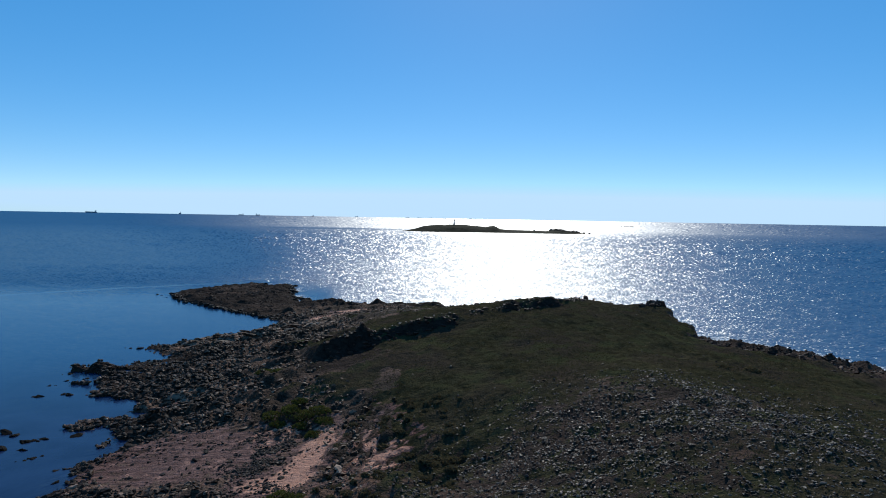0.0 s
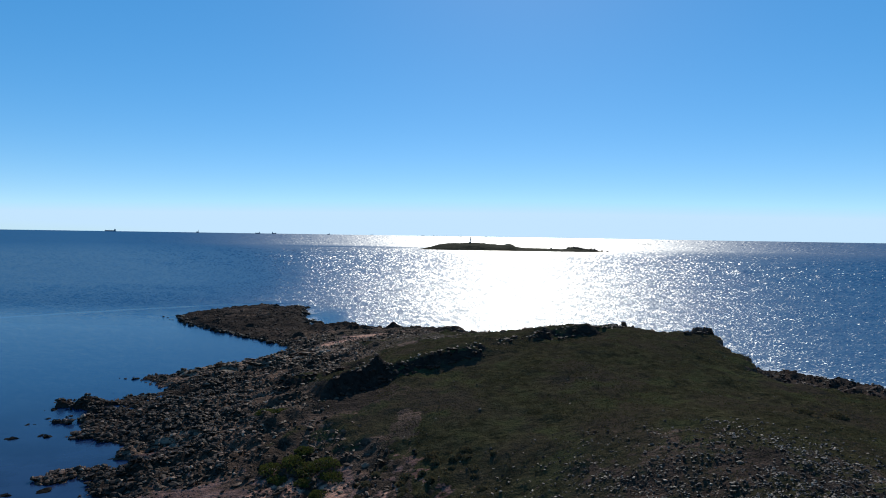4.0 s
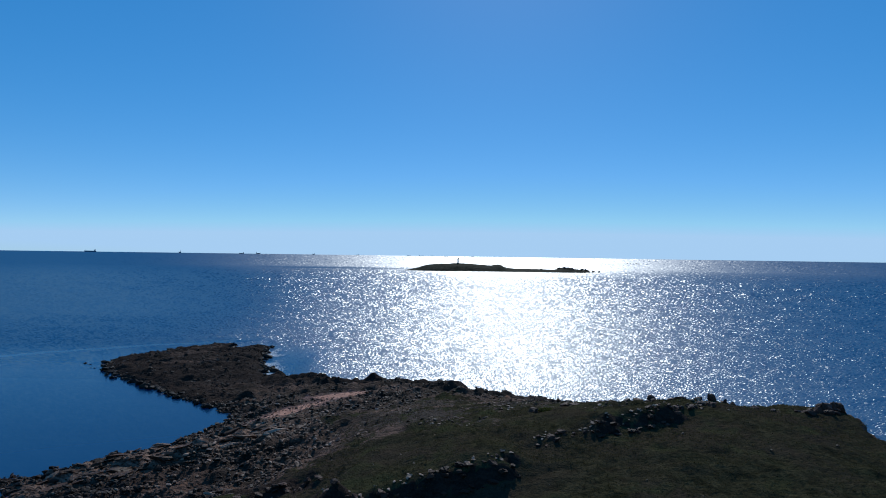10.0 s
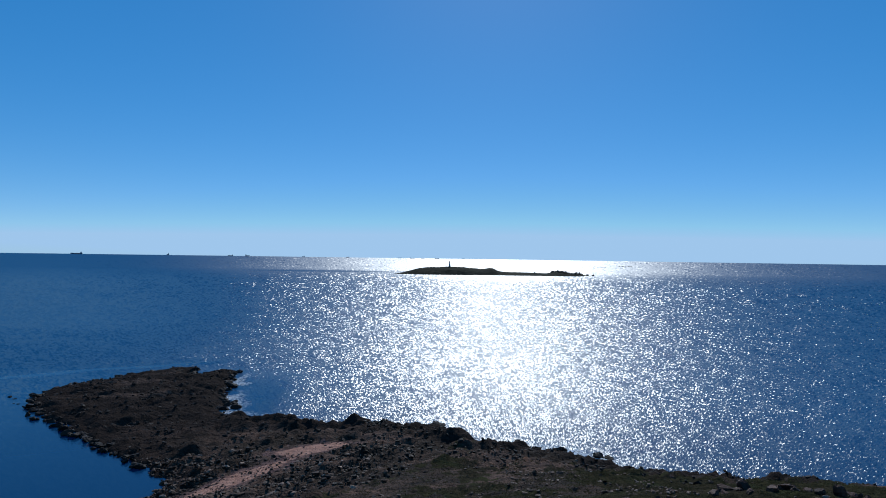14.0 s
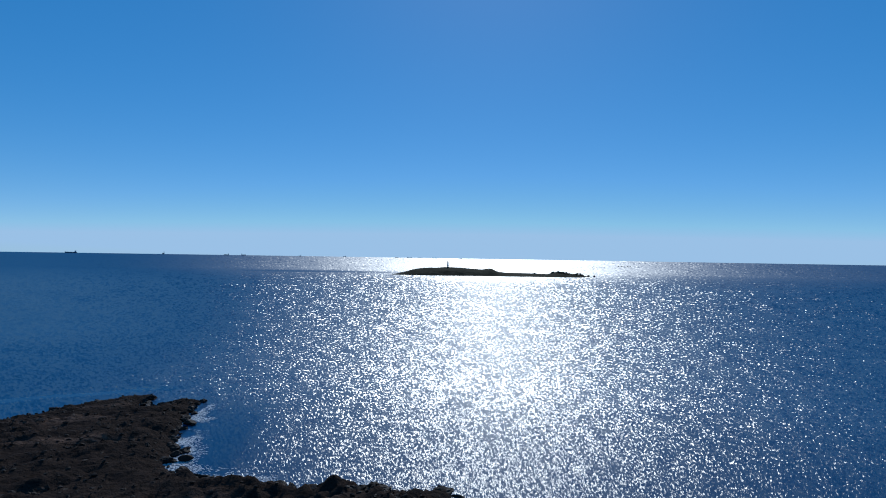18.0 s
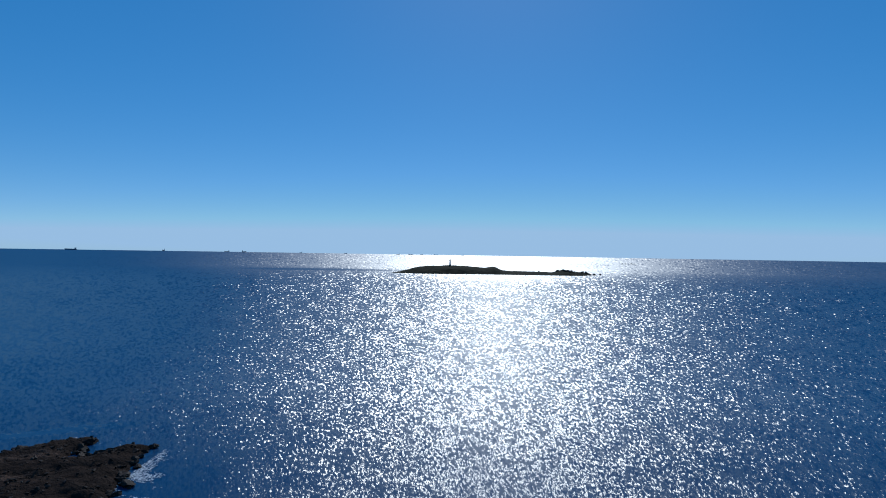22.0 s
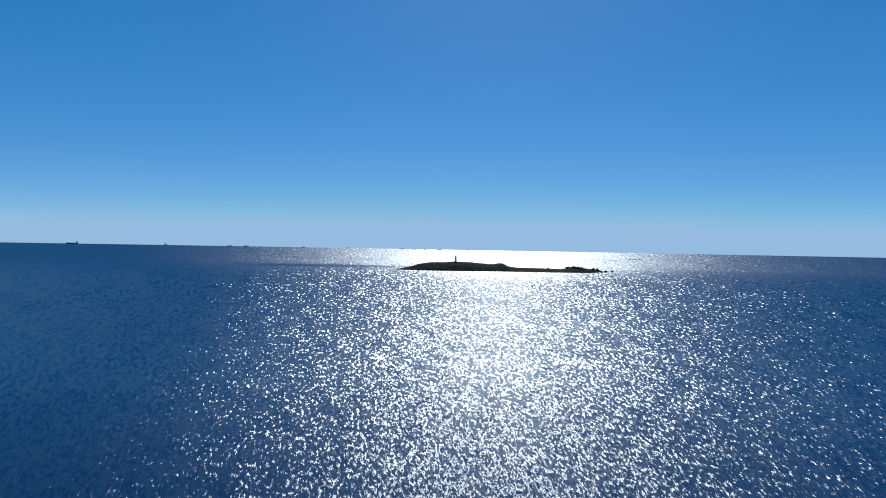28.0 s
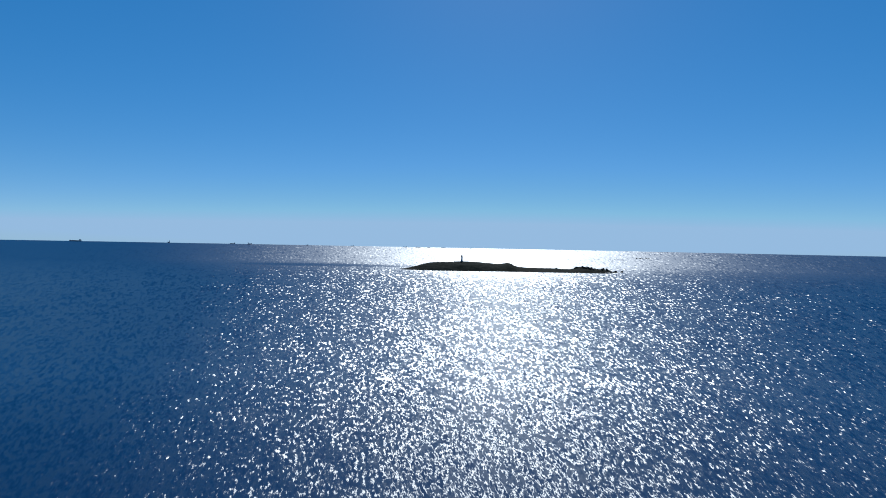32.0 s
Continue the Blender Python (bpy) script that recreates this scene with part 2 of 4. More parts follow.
def ground_material():
    """Turf, red sand and bare rock, laid out by the sheet's own 'cover' attribute: red is turf, green is sand, blue is
    darkened ground: weed-dark rock, and shade painted on the turf steps.
    """
    m = Nodes("headland_ground")
    p = m.position()
    cover = m.node("ShaderNodeAttribute", attribute_name="cover")
    sep = m.node("ShaderNodeSeparateColor")
    m.link(cover.outputs["Color"], sep.inputs["Color"])
    fine, mid, broad = m.noise(p, 7.0, 4.0, 0.65), m.noise(p, 1.1, 4.0, 0.6), m.noise(p, 0.12, 3.0)
    strata = m.noise(m.stretched(p, (0.25, 1.6, 1.0), 38), 1.6, 4.0, 0.6)
    rock = m.mix(m.ramp(strata, 0.35, 0.68), (0.046, 0.026, 0.018), (0.200, 0.112, 0.074))
    rock = m.mix(m.ramp(fine, 0.52, 0.72), rock, (0.24, 0.15, 0.105))
    rock = m.mix(m.ramp(broad, 0.44, 0.58), m.mix(1.0, rock, (0.33, 0.36, 0.36), "MULTIPLY"), rock)
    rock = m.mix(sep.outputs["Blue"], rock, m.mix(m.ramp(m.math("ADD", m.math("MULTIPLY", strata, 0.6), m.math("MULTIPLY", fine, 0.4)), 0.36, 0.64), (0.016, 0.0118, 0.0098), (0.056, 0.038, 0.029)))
    rock = m.mix(m.math("MULTIPLY", cover.outputs["Alpha"], m.ramp(strata, 0.38, 0.6)), rock, (0.36, 0.225, 0.155))
    turf = m.mix(m.ramp(mid, 0.35, 0.68), (0.026, 0.024, 0.012), (0.075, 0.064, 0.033))
    turf = m.mix(m.ramp(broad, 0.42, 0.66), turf, (0.059, 0.044, 0.030))
    tussock = m.noise(p, 2.3, 3.0, 0.7)
    turf = m.mix(m.ramp(tussock, 0.54, 0.70), turf, (0.027, 0.023, 0.014))
    turf = m.mix(m.ramp(m.noise(p, 0.22, 3.0), 0.54, 0.68), turf, (0.059, 0.057, 0.026))
    turf = m.mix(m.ramp(fine, 0.62, 0.78), turf, (0.14, 0.12, 0.075))
    shelf = m.mix(m.ramp(m.math("ADD", m.math("MULTIPLY", strata, 0.5), m.math("MULTIPLY", mid, 0.5)), 0.38, 0.64), (0.085, 0.044, 0.036), (0.250, 0.140, 0.112))
    loose = m.mix(m.ramp(mid, 0.3, 0.7), (0.38, 0.185, 0.12), (0.62, 0.33, 0.22))
    sand = m.mix(m.ramp(m.math("ADD", sep.outputs["Green"], m.remap(mid, 0.3, 0.7, -0.1, 0.1)), 0.74, 0.88), shelf, loose)
    sand = m.mix(m.ramp(fine, 0.58, 0.74), sand, (0.08, 0.045, 0.036))
    edge = m.remap(mid, 0.3, 0.7, -0.32, 0.32)
    color = m.mix(m.ramp(m.math("ADD", sep.outputs["Red"], edge), 0.42, 0.58), rock, turf)
    color = m.mix(m.ramp(m.math("ADD", sep.outputs["Green"], edge), 0.42, 0.60), color, sand)
    m.bump(m.math("ADD", m.math("MULTIPLY", fine, 0.5), m.math("ADD", m.math("MULTIPLY", strata, 0.6), m.math("MULTIPLY", m.noise(p, 2.6, 2.0), 0.8))), 1.0, 0.32)
    gloss = m.math("MULTIPLY", m.math("SUBTRACT", 1.3, sep.outputs["Blue"]), m.remap(m.math("ADD", sep.outputs["Red"], edge), 0.42, 0.58, 0.05, 0.0))
    return m.done(color, m.remap(fine, 0.3, 0.7, 0.7, 1.0), gloss)


def rock_material(name, dark, light, rough=(0.42, 0.8), gloss=0.22, flecks=0.0):
    m = Nodes(name)
    p = m.position()
    info = m.node("ShaderNodeNewGeometry").outputs["Random Per Island"]
    own = m.node("ShaderNodeObjectInfo").outputs["Random"]
    grain, stain = m.noise(p, 9.0, 4.0, 0.65), m.noise(p, 1.4, 3.0, 0.6)
    weedy = m.remap(m.noise(p, 0.16, 3.0), 0.42, 0.60, -0.35, 0.10)
    tone = m.math("ADD", m.math("MULTIPLY", m.math("ADD", info, own), 0.30), m.math("ADD", m.math("MULTIPLY", stain, 0.5), weedy))
    color = m.mix(m.ramp(tone, 0.2, 0.85), dark, light)
    color = m.mix(m.ramp(grain, 0.58, 0.75), color, tuple(min(1, 1.8 * c) for c in light))
    if flecks:                                   # paler stones: some bleached, some with sun glints put in as colour
        color = m.mix(m.ramp(info, 1.0 - flecks, 1.0 - 0.3 * flecks), color, (0.36, 0.225, 0.15))
    m.bump(grain, 0.6, 0.05)
    return m.done(color, m.remap(grain, 0.3, 0.7, *rough), gloss)


def leaf_material(name, dark, light):
    m = Nodes(name)
    info = m.node("ShaderNodeNewGeometry").outputs["Random Per Island"]
    color = m.mix(m.math("ADD", m.math("MULTIPLY", info, 0.6), m.math("MULTIPLY", m.noise(m.position(), 0.5), 0.4)), dark, light)
    m.done(color, 0.9, 0.05)
    through_light = m.node("ShaderNodeBsdfTranslucent")
    m.link(color, through_light.inputs["Color"])
    thin = m.node("ShaderNodeMixShader")
    thin.inputs[0].default_value = 0.4
    m.link(m.bsdf.outputs[0], thin.inputs[1])
    m.link(through_light.outputs[0], thin.inputs[2])
    m.link(thin.outputs[0], m.tree.nodes["Material Output"].inputs["Surface"])
    return m.mat


def plain_material(name, a, b, rough=0.6, scale=2.0, metal=0.0, gloss=0.4):
    m = Nodes(name)
    n = m.noise(m.position(), scale, 4.0, 0.6)
    m.bump(n, 0.25, 0.03)
    return m.done(m.mix(m.ramp(n, 0.35, 0.7), a, b), rough, gloss, metal)


WATER = water_material()
GROUND = ground_material()
ROCK = rock_material("brown_rock", (0.036, 0.018, 0.0105), (0.165, 0.085, 0.050), (0.45, 0.8), 0.12, 0.10)
WET_ROCK = rock_material("wet_dark_rock", (0.014, 0.0098, 0.0076), (0.056, 0.036, 0.026), (0.5, 0.85), 0.09)
WEED_ROCK = rock_material("weed_black_rock", (0.005, 0.004, 0.0032), (0.022, 0.015, 0.010), (0.6, 0.9), 0.03)
BLEACHED = rock_material("bleached_stone", (0.18, 0.115, 0.08), (0.44, 0.29, 0.20), (0.55, 0.85), 0.12)
EAST_ROCK = rock_material("reddish_dark_rock", (0.024, 0.012, 0.0085), (0.100, 0.048, 0.031), (0.5, 0.85), 0.10)
PALE_ROCK = rock_material("brown_rubble", (0.022, 0.0125, 0.0085), (0.085, 0.049, 0.032), (0.36, 0.7), 0.22, 0.14)
GRASS = leaf_material("dry_grass", (0.035, 0.032, 0.015), (0.104, 0.091, 0.044))
LEAF = leaf_material("shrub_leaf", (0.048, 0.050, 0.012), (0.105, 0.105, 0.026))
HEATH = leaf_material("heath_leaf", (0.050, 0.042, 0.020), (0.16, 0.125, 0.066))
BARK = plain_material("shrub_bark", (0.05, 0.035, 0.025), (0.12, 0.09, 0.06), 0.9, 12)
ISLAND_GROUND = plain_material("island_ground", (0.020, 0.019, 0.009), (0.055, 0.046, 0.026), 0.9, 0.25, 0.0, 0.03)
WHITE_PAINT = plain_material("weathered_white_paint", (0.55, 0.53, 0.50), (0.78, 0.77, 0.74), 0.6, 1.2)
DARK_PAINT = plain_material("dark_red_paint", (0.16, 0.05, 0.04), (0.22, 0.07, 0.05), 0.5, 1.5)
LANTERN_GLASS = plain_material("lantern_glass", (0.05, 0.06, 0.07), (0.08, 0.09, 0.10), 0.08, 1.0)
# the haze of distance is mixed into the hulls' blue-grey colour
HAZED_HULL = plain_material("hazed_hull_paint", (0.10, 0.12, 0.17), (0.15, 0.17, 0.22), 0.5, 0.2)
SHIP_WHITE = plain_material("ship_house_paint", (0.35, 0.35, 0.35), (0.5, 0.5, 0.5), 0.5, 0.2)
# one white for foam and for the glints painted among it
FOAM_AND_GLINTS = plain_material("foam_and_glints", (0.7, 0.72, 0.74), (0.85, 0.86, 0.87), 0.8, 3.0)


# ---- mesh helpers ----
def mesh_object(name, verts, faces, material, smooth=False):
    me = bpy.data.meshes.new(name)
    me.from_pydata([tuple(v) for v in verts] if not isinstance(verts, np.ndarray) else verts.tolist(), [], faces if isinstance(faces, list) else faces.tolist())
    me.materials.append(material)
    if smooth:
        me.polygons.foreach_set("use_smooth", np.ones(len(me.polygons), bool))
    me.update()
    return new(name, me)


def part(name, bm, material, parent, label=""):
    me = bpy.data.meshes.new(name)
    bm.to_mesh(me)
    bm.free()
    me.materials.append(material)
    ob = new(name, me)
    ob.parent = parent
    return tagged(ob, label)


def smoothstep(a, b, x):
    t = np.clip((x - a) / (b - a), 0, 1)
    return t * t * (3 - 2 * t)


def lattice(ix, iy, seed):
    """A fixed pseudo-random value for each whole-number place."""
    h = (ix.astype(np.int64) * 374761393 + iy.astype(np.int64) * 668265263 + seed * 974711) & 0x7FFFFFFF
    h = ((h ^ (h >> 13)) * 1274126177) & 0x7FFFFFFF
    return ((h ^ (h >> 16)) & 0xFFFF) / 65535.0


def value_noise(x, y, seed):
    ix, iy = np.floor(x), np.floor(y)
    fx, fy = x - ix, y - iy
    fx, fy = fx * fx * (3 - 2 * fx), fy * fy * (3 - 2 * fy)
    a, b = lattice(ix, iy, seed), lattice(ix + 1, iy, seed)
    c, d = lattice(ix, iy + 1, seed), lattice(ix + 1, iy + 1, seed)
    return (a * (1 - fx) + b * fx) * (1 - fy) + (c * (1 - fx) + d * fx) * fy - 0.5


def fractal(x, y, seed, octaves=4, gain=0.5):
    total, size = np.zeros_like(x, float), 1.0
    for n in range(octaves):
        total += size * value_noise(x * 2.03**n + 17.3 * n, y * 2.03**n - 9.1 * n, seed + n)
        size *= gain
    return total


# ---- the headland ----
WEST_SHORE = [(-38, -140), (-33, -20), (-30, 40), (-30.5, 60), (-29.5, 64.5), (-31.5, 69), (-33, 75), (-36.5, 78), (-33, 80), (-33.5, 84),
              (-36, 87), (-43, 91), (-44, 93.5), (-39, 95), (-43, 98.5), (-50, 100), (-45, 103), (-41.5, 106), (-43, 111), (-47.5, 114.5),
              (-47, 116.5), (-43, 118.5), (-40, 122.3), (-36, 127.5), (-34, 132), (-32.8, 138), (-34, 144)]
SPIT_SHORE = [(-37.5, 147.3), (-45, 153.5), (-57, 165), (-62, 168.8), (-68, 175), (-72.3, 184), (-71, 190), (-68.4, 195.5), (-64.7, 200.8),
              (-61, 206.5), (-58, 210), (-54.5, 210.3), (-54.8, 204.5), (-52, 202.5), (-48.5, 206.5), (-45.2, 207.5), (-45.0, 204), (-43, 196),
              (-41.5, 187), (-38.5, 179), (-37, 172.5), (-33.5, 169.6), (-27, 167.5)]
EAST_SHORE = [(-20, 166), (-14, 166.2), (-9.5, 165.8), (-7.7, 163.5), (-2.5, 164.5), (-1, 159), (3, 155.8), (9, 154.2), (13, 154), (15, 149.5),
              (19, 145.5), (27, 142.5), (36, 138), (44, 134.5), (50, 131.5), (56, 125.5), (62, 118.5), (66, 108), (76, 85), (88, 50), (98, 0),
              (100, -140)]
SHORE = np.array(WEST_SHORE + SPIT_SHORE + EAST_SHORE, float)


def shore_distance(x, y):
    """Metres inland of the waterline; negative out at sea."""
    best, inside = np.full(x.shape, 1e9), np.zeros(x.shape, bool)
    for (ax, ay), (bx, by) in zip(SHORE, np.roll(SHORE, -1, axis=0)):
        dx, dy = bx - ax, by - ay
        s = np.clip(((x - ax) * dx + (y - ay) * dy) / (dx * dx + dy * dy), 0, 1)
        best = np.minimum(best, (x - ax - s * dx) ** 2 + (y - ay - s * dy) ** 2)
        if dy:
            inside ^= ((ay > y) != (by > y)) & (x < dx * (y - ay) / dy + ax)
    west = smoothstep(-24, -32, x) * smoothstep(62, 72, y) * smoothstep(126, 116, y)
    ragged = (1.3 + 4.2 * west) * fractal(x * 0.3, y * 0.42, 201, 5, 0.62)      # ledges, gullies and pools along the edge
    return np.where(inside, 1, -1) * np.sqrt(best) + ragged * np.exp(-best / 90)


# heights of the land's main features: x, y, z
NEAR_LAND = [(20, 54, 8.5), (15, 50, 7.8), (26, 46, 7.4), (31, 60, 7.0), (9.5, 57.5, 6.0), (1, 60, 3.5), (-4.5, 56.5, 3.4), (-12, 60, 1.9),
             (-9.7, 71.6, 2.2), (-6, 71, 3.7), (-18, 68, 1.1), (-22, 62, 0.8), (14, 64, 8.4), (-18.2, 79.5, 2.6), (42, 60, 6.0), (5, 30, 7),
             (-20, 40, 2.0), (40, 20, 9), (0, -60, 9), (60, -60, 9)]
FAR_LAND = [(-9.9, 82, 4.7), (-15.8, 87.5, 4.0), (8, 82, 7.0), (23, 82, 7.4), (39, 86, 5.4), (-9, 113, 6.1), (-18, 112, 2.6), (-26, 118, 1.6),
            (3.5, 116, 7.4), (14.7, 117, 8.5), (24, 115.5, 8.8), (33, 113, 8.3), (40, 110, 6.8), (-15, 130, 3.5), (-2, 136, 4.2), (-25.5, 138, 1.3),
            (-14.8, 152, 1.6), (10, 144, 2.2), (22, 130, 4.5), (35, 123, 6.6), (17, 97, 8.4), (-38, 104, 0.9), (-35, 116, 1.0), (-50, 180, 1.2),
            (50, 98, 4.0), (46, 115, 4.6), (34.5, 114.5, 8.6), (-6, 89, 6.0), (28.5, 116, 7.8), (-1, 101, 7.9), (-57, 205, 1.1), (-66, 185, 1.0), (-46, 205, 1.0)]


def thin_plate(points):
    pts = np.array(points, float)
    xy, z, n = pts[:, :2], pts[:, 2], len(pts)

    def kernel(d2):
        return 0.5 * d2 * np.log(np.maximum(d2, 1e-9))

    a = np.zeros((n + 3, n + 3))
    a[:n, :n] = kernel(((xy[:, None] - xy[None]) ** 2).sum(-1)) + 4.0 * np.eye(n)
    a[:n, n], a[:n, n + 1 :] = 1, xy
    a[n, :n], a[n + 1 :, :n] = 1, xy.T
    w = np.linalg.solve(a, np.r_[z, 0, 0, 0])

    def height(x, y):
        total = w[n] + w[n + 1] * x + w[n + 2] * y
        for (px, py), k in zip(xy, w):
            total = total + k * kernel((x - px) ** 2 + (y - py) ** 2)
        return total

    return height


LAND = thin_plate(NEAR_LAND + FAR_LAND)
# rocky steps in the turf that face the near side: start, end, drop in metres
SCARPS = [((-14.5, 91.2), (-10, 94.5), 1.9), ((-10, 94.5), (2, 98.3), 1.1), ((4, 103), (10.5, 105.5), 0.4), ((10.5, 105.5), (17, 110), 1.0), ((17, 110), (23, 114.5), 0.25), ((-22, 101), (-13, 105), 0.8)]


def land_height(x, y):
    inland = shore_distance(x, y)
    h = np.maximum(LAND(x, y), 0.35)
    for (ax, ay), (bx, by), drop in SCARPS:
        length = math.hypot(bx - ax, by - ay)
        ux, uy = (bx - ax) / length, (by - ay) / length
        along = (x - ax) * ux + (y - ay) * uy
        behind = -(x - ax) * uy + (y - ay) * ux + 1.9 * fractal(x * 0.32, y * 0.32, 71, 4, 0.6)
        ends = smoothstep(-2.0, 0.6, along) * smoothstep(length + 2.0, length - 0.6, along)
        h = h + drop * ends * (smoothstep(-1.3, 0.5, behind) * np.exp(-np.maximum(behind, 0) / 7) - 0.25 * smoothstep(-9, -1.3, behind) * smoothstep(0.4, -1.4, behind))
    # the steep broken end of the plateau towards the east
    edge = x - 36.6 - 0.10 * (y - 114) + 2.2 * fractal(x * 0.3, y * 0.3, 33, 3)
    h = h - 3.4 * smoothstep(-0.3, 0.6, edge) * smoothstep(92, 104, y) * smoothstep(0.5, 4.0, h)
    rocky = 1 - smoothstep(3.2, 5.2, h)
    reach = np.where((x < -8) & (y < 150), 8.0, 3.6)
    h = h * smoothstep(-0.6, reach, inland) ** 0.7
    across = 0.62 * x - 0.78 * y
    along = 0.78 * x + 0.62 * y
    ledges = np.abs(fractal(across * 0.42, along * 0.12, 5, 5, 0.6)) * 1.7
    lumps = fractal(x * 0.55, y * 0.55, 21, 4, 0.55)
    smooth = 1 - 0.3 * smoothstep(150, 165, y) * (x < -28)       # the low spit is worn flatter
    lumps, ledges = lumps * smooth, ledges * smooth
    h = h + rocky * (0.85 * ledges - 0.24 + 0.75 * lumps) * smoothstep(-3, 3, inland)
    h = h + (1 - rocky) * (0.34 * fractal(x * 0.8, y * 0.8, 9, 4, 0.65) + 0.5 * fractal(x * 0.12, y * 0.12, 11, 2))
    # a jagged ledge of dark rock along the seaward side of the neck
    neck = smoothstep(-38, -32, x) * smoothstep(14, 2, x) * smoothstep(146, 153, y)
    h = h + neck * smoothstep(0.0, 1.2, inland) * smoothstep(7.5, 3.5, inland) * np.clip(0.5 + 1.6 * fractal(x * 0.33, y * 0.33, 211, 4, 0.6), 0, 0.95)
    sand = sand_cover(x, y)
    sand = smoothstep(0.15, 0.6, sand)
    h = h - sand * rocky * (0.85 * ledges - 0.24 + 0.75 * lumps) * 0.85
    sea_bed = -0.6 + 0.2 * np.minimum(inland, 0) + 0.9 * lumps * smoothstep(-9, 0, inland)
    return np.where(inland > 0, np.maximum(h, 0.3 * smoothstep(0.2, 1.5, inland) - 0.1), np.maximum(np.minimum(sea_bed, h), -4.0))


def blob(x, y, cx, cy, rx, ry, turn=0.0):
    c, s = math.cos(radians(turn)), math.sin(radians(turn))
    u, v = ((x - cx) * c + (y - cy) * s) / rx, (-(x - cx) * s + (y - cy) * c) / ry
    return np.exp(-(u * u + v * v))


def sand_cover(x, y):
    s = np.minimum(1.3 * blob(x, y, -22, 67.5, 8.5, 6), 0.70) + 1.35 * blob(x, y, -10.7, 66.5, 1.3, 7.5, -4) + 0.9 * blob(x, y, -13.0, 59.5, 3.6, 3.0)
    veins = smoothstep(0.20, 0.06, np.abs(fractal(0.75 * x + 0.2 * y, 0.42 * y, 131, 3, 0.6)))
    s = s + veins * (1.15 * blob(x, y, -5.0, 64.5, 5.0, 8.5) + 0.9 * blob(x, y, -14.5, 72, 3.5, 2.5))
    s = s + 1.3 * blob(x, y, -24.5, 140, 2.5, 9, -38) + 1.2 * blob(x, y, -18.5, 150.5, 6.5, 2.5, 20) + 0.6 * blob(x, y, -31, 82, 5, 1.5, 25)
    return np.clip(s, 0, 1)


def pale_cover(x, y):
    """Bare tilted slabs along the western waterline."""
    s = 1.7 * blob(x, y, -34.5, 121.5, 13, 3.6, 50) + 1.0 * blob(x, y, -26, 126, 7, 3.0, 45) + 0.9 * blob(x, y, -30, 84, 8, 2.2, 20) + 0.6 * blob(x, y, -24, 64, 8, 4)
    s = s + 0.45 * blob(x, y, -60, 190, 7, 1.6, 8) + 0.42 * blob(x, y, -54, 180, 8, 1.3, 5) + 0.35 * blob(x, y, -58, 200, 5, 1.2, 20)
    return np.clip(s, 0, 1)


def spaced(lo, a, b, hi, fine, coarse):
    return np.r_[np.arange(lo, a, coarse), np.arange(a, b, fine), np.arange(b, hi + coarse, coarse)]


def height_sheet(name, xs, ys, zs, material):
    gx, gy = np.meshgrid(xs, ys)
    verts = np.stack([gx.ravel(), gy.ravel(), zs.ravel()], -1)
    n = len(xs)
    i = (np.arange(len(ys) - 1)[:, None] * n + np.arange(n - 1)[None]).ravel()
    return mesh_object(name, verts, np.stack([i, i + 1, i + 1 + n, i + n], -1), material, smooth=True)


XS, YS = spaced(-100, -80, 72, 112, 0.42, 4), spaced(-150, 40, 216, 232, 0.42, 4)
GX, GY = np.meshgrid(XS, YS)
GZ = land_height(GX, GY)
headland = height_sheet("ground", XS, YS, GZ, GROUND)
inland = shore_distance(GX, GY)
turf = smoothstep(1.6, 3.8, GZ + 1.2 * fractal(GX * 0.15, GY * 0.15, 41, 3)) * np.where(GX > 35, smoothstep(16, 23, inland), smoothstep(3, 9, inland))
turf = turf * np.where(GX < -4, smoothstep(3.2, 5.4, GZ + 2.4 * fractal(GX * 0.2, GY * 0.2, 43, 4, 0.6)), 1.0)
seaward = smoothstep(105, 121, GY) * smoothstep(16, 2, GX) * (0.75 + 1.3 * fractal(GX * 0.22, GY * 0.22, 45, 4, 0.6))
turf = turf * (1 - np.clip(seaward, 0, 0.9))
turf = turf * (1 - 0.92 * np.clip(1.5 * blob(GX, GY, -11, 88.5, 4.5, 4.0, 20), 0, 1))
steep = np.hypot(*np.gradient(GZ, YS, XS))
turf = turf * (1 - smoothstep(0.55, 0.95, steep))
rubble_zone = np.clip(1.2 * blob(GX, GY, 15, 57, 11, 11) + 0.6 * blob(GX, GY, 3, 54, 8, 7), 0, 1)
turf = turf * (1 - 0.85 * rubble_zone * (0.75 + 0.9 * fractal(GX * 0.5, GY * 0.5, 133, 3)))
dark = smoothstep(6, 1, inland) * smoothstep(1.4, 0.4, GZ)
dark = np.maximum(dark, smoothstep(150, 165, GY) * (GX < -30))
dark = np.maximum(dark, 0.9 * smoothstep(17, 6, inland) * smoothstep(2.6, 1.2, GZ) * smoothstep(-20, -28, GX) * smoothstep(80, 86, GY) * smoothstep(126, 114, GY))
dark = np.maximum(dark, 0.95 * smoothstep(9, 4, inland) * smoothstep(146, 153, GY))
# a darker patch at the foot of the first step
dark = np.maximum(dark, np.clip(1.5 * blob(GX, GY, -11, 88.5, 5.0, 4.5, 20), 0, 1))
dark = np.maximum(dark, 0.95 * smoothstep(8, 3.5, inland) * smoothstep(112, 120, GY) * smoothstep(-6, 0, GX))
dark = np.maximum(dark, 0.75 * rubble_zone)
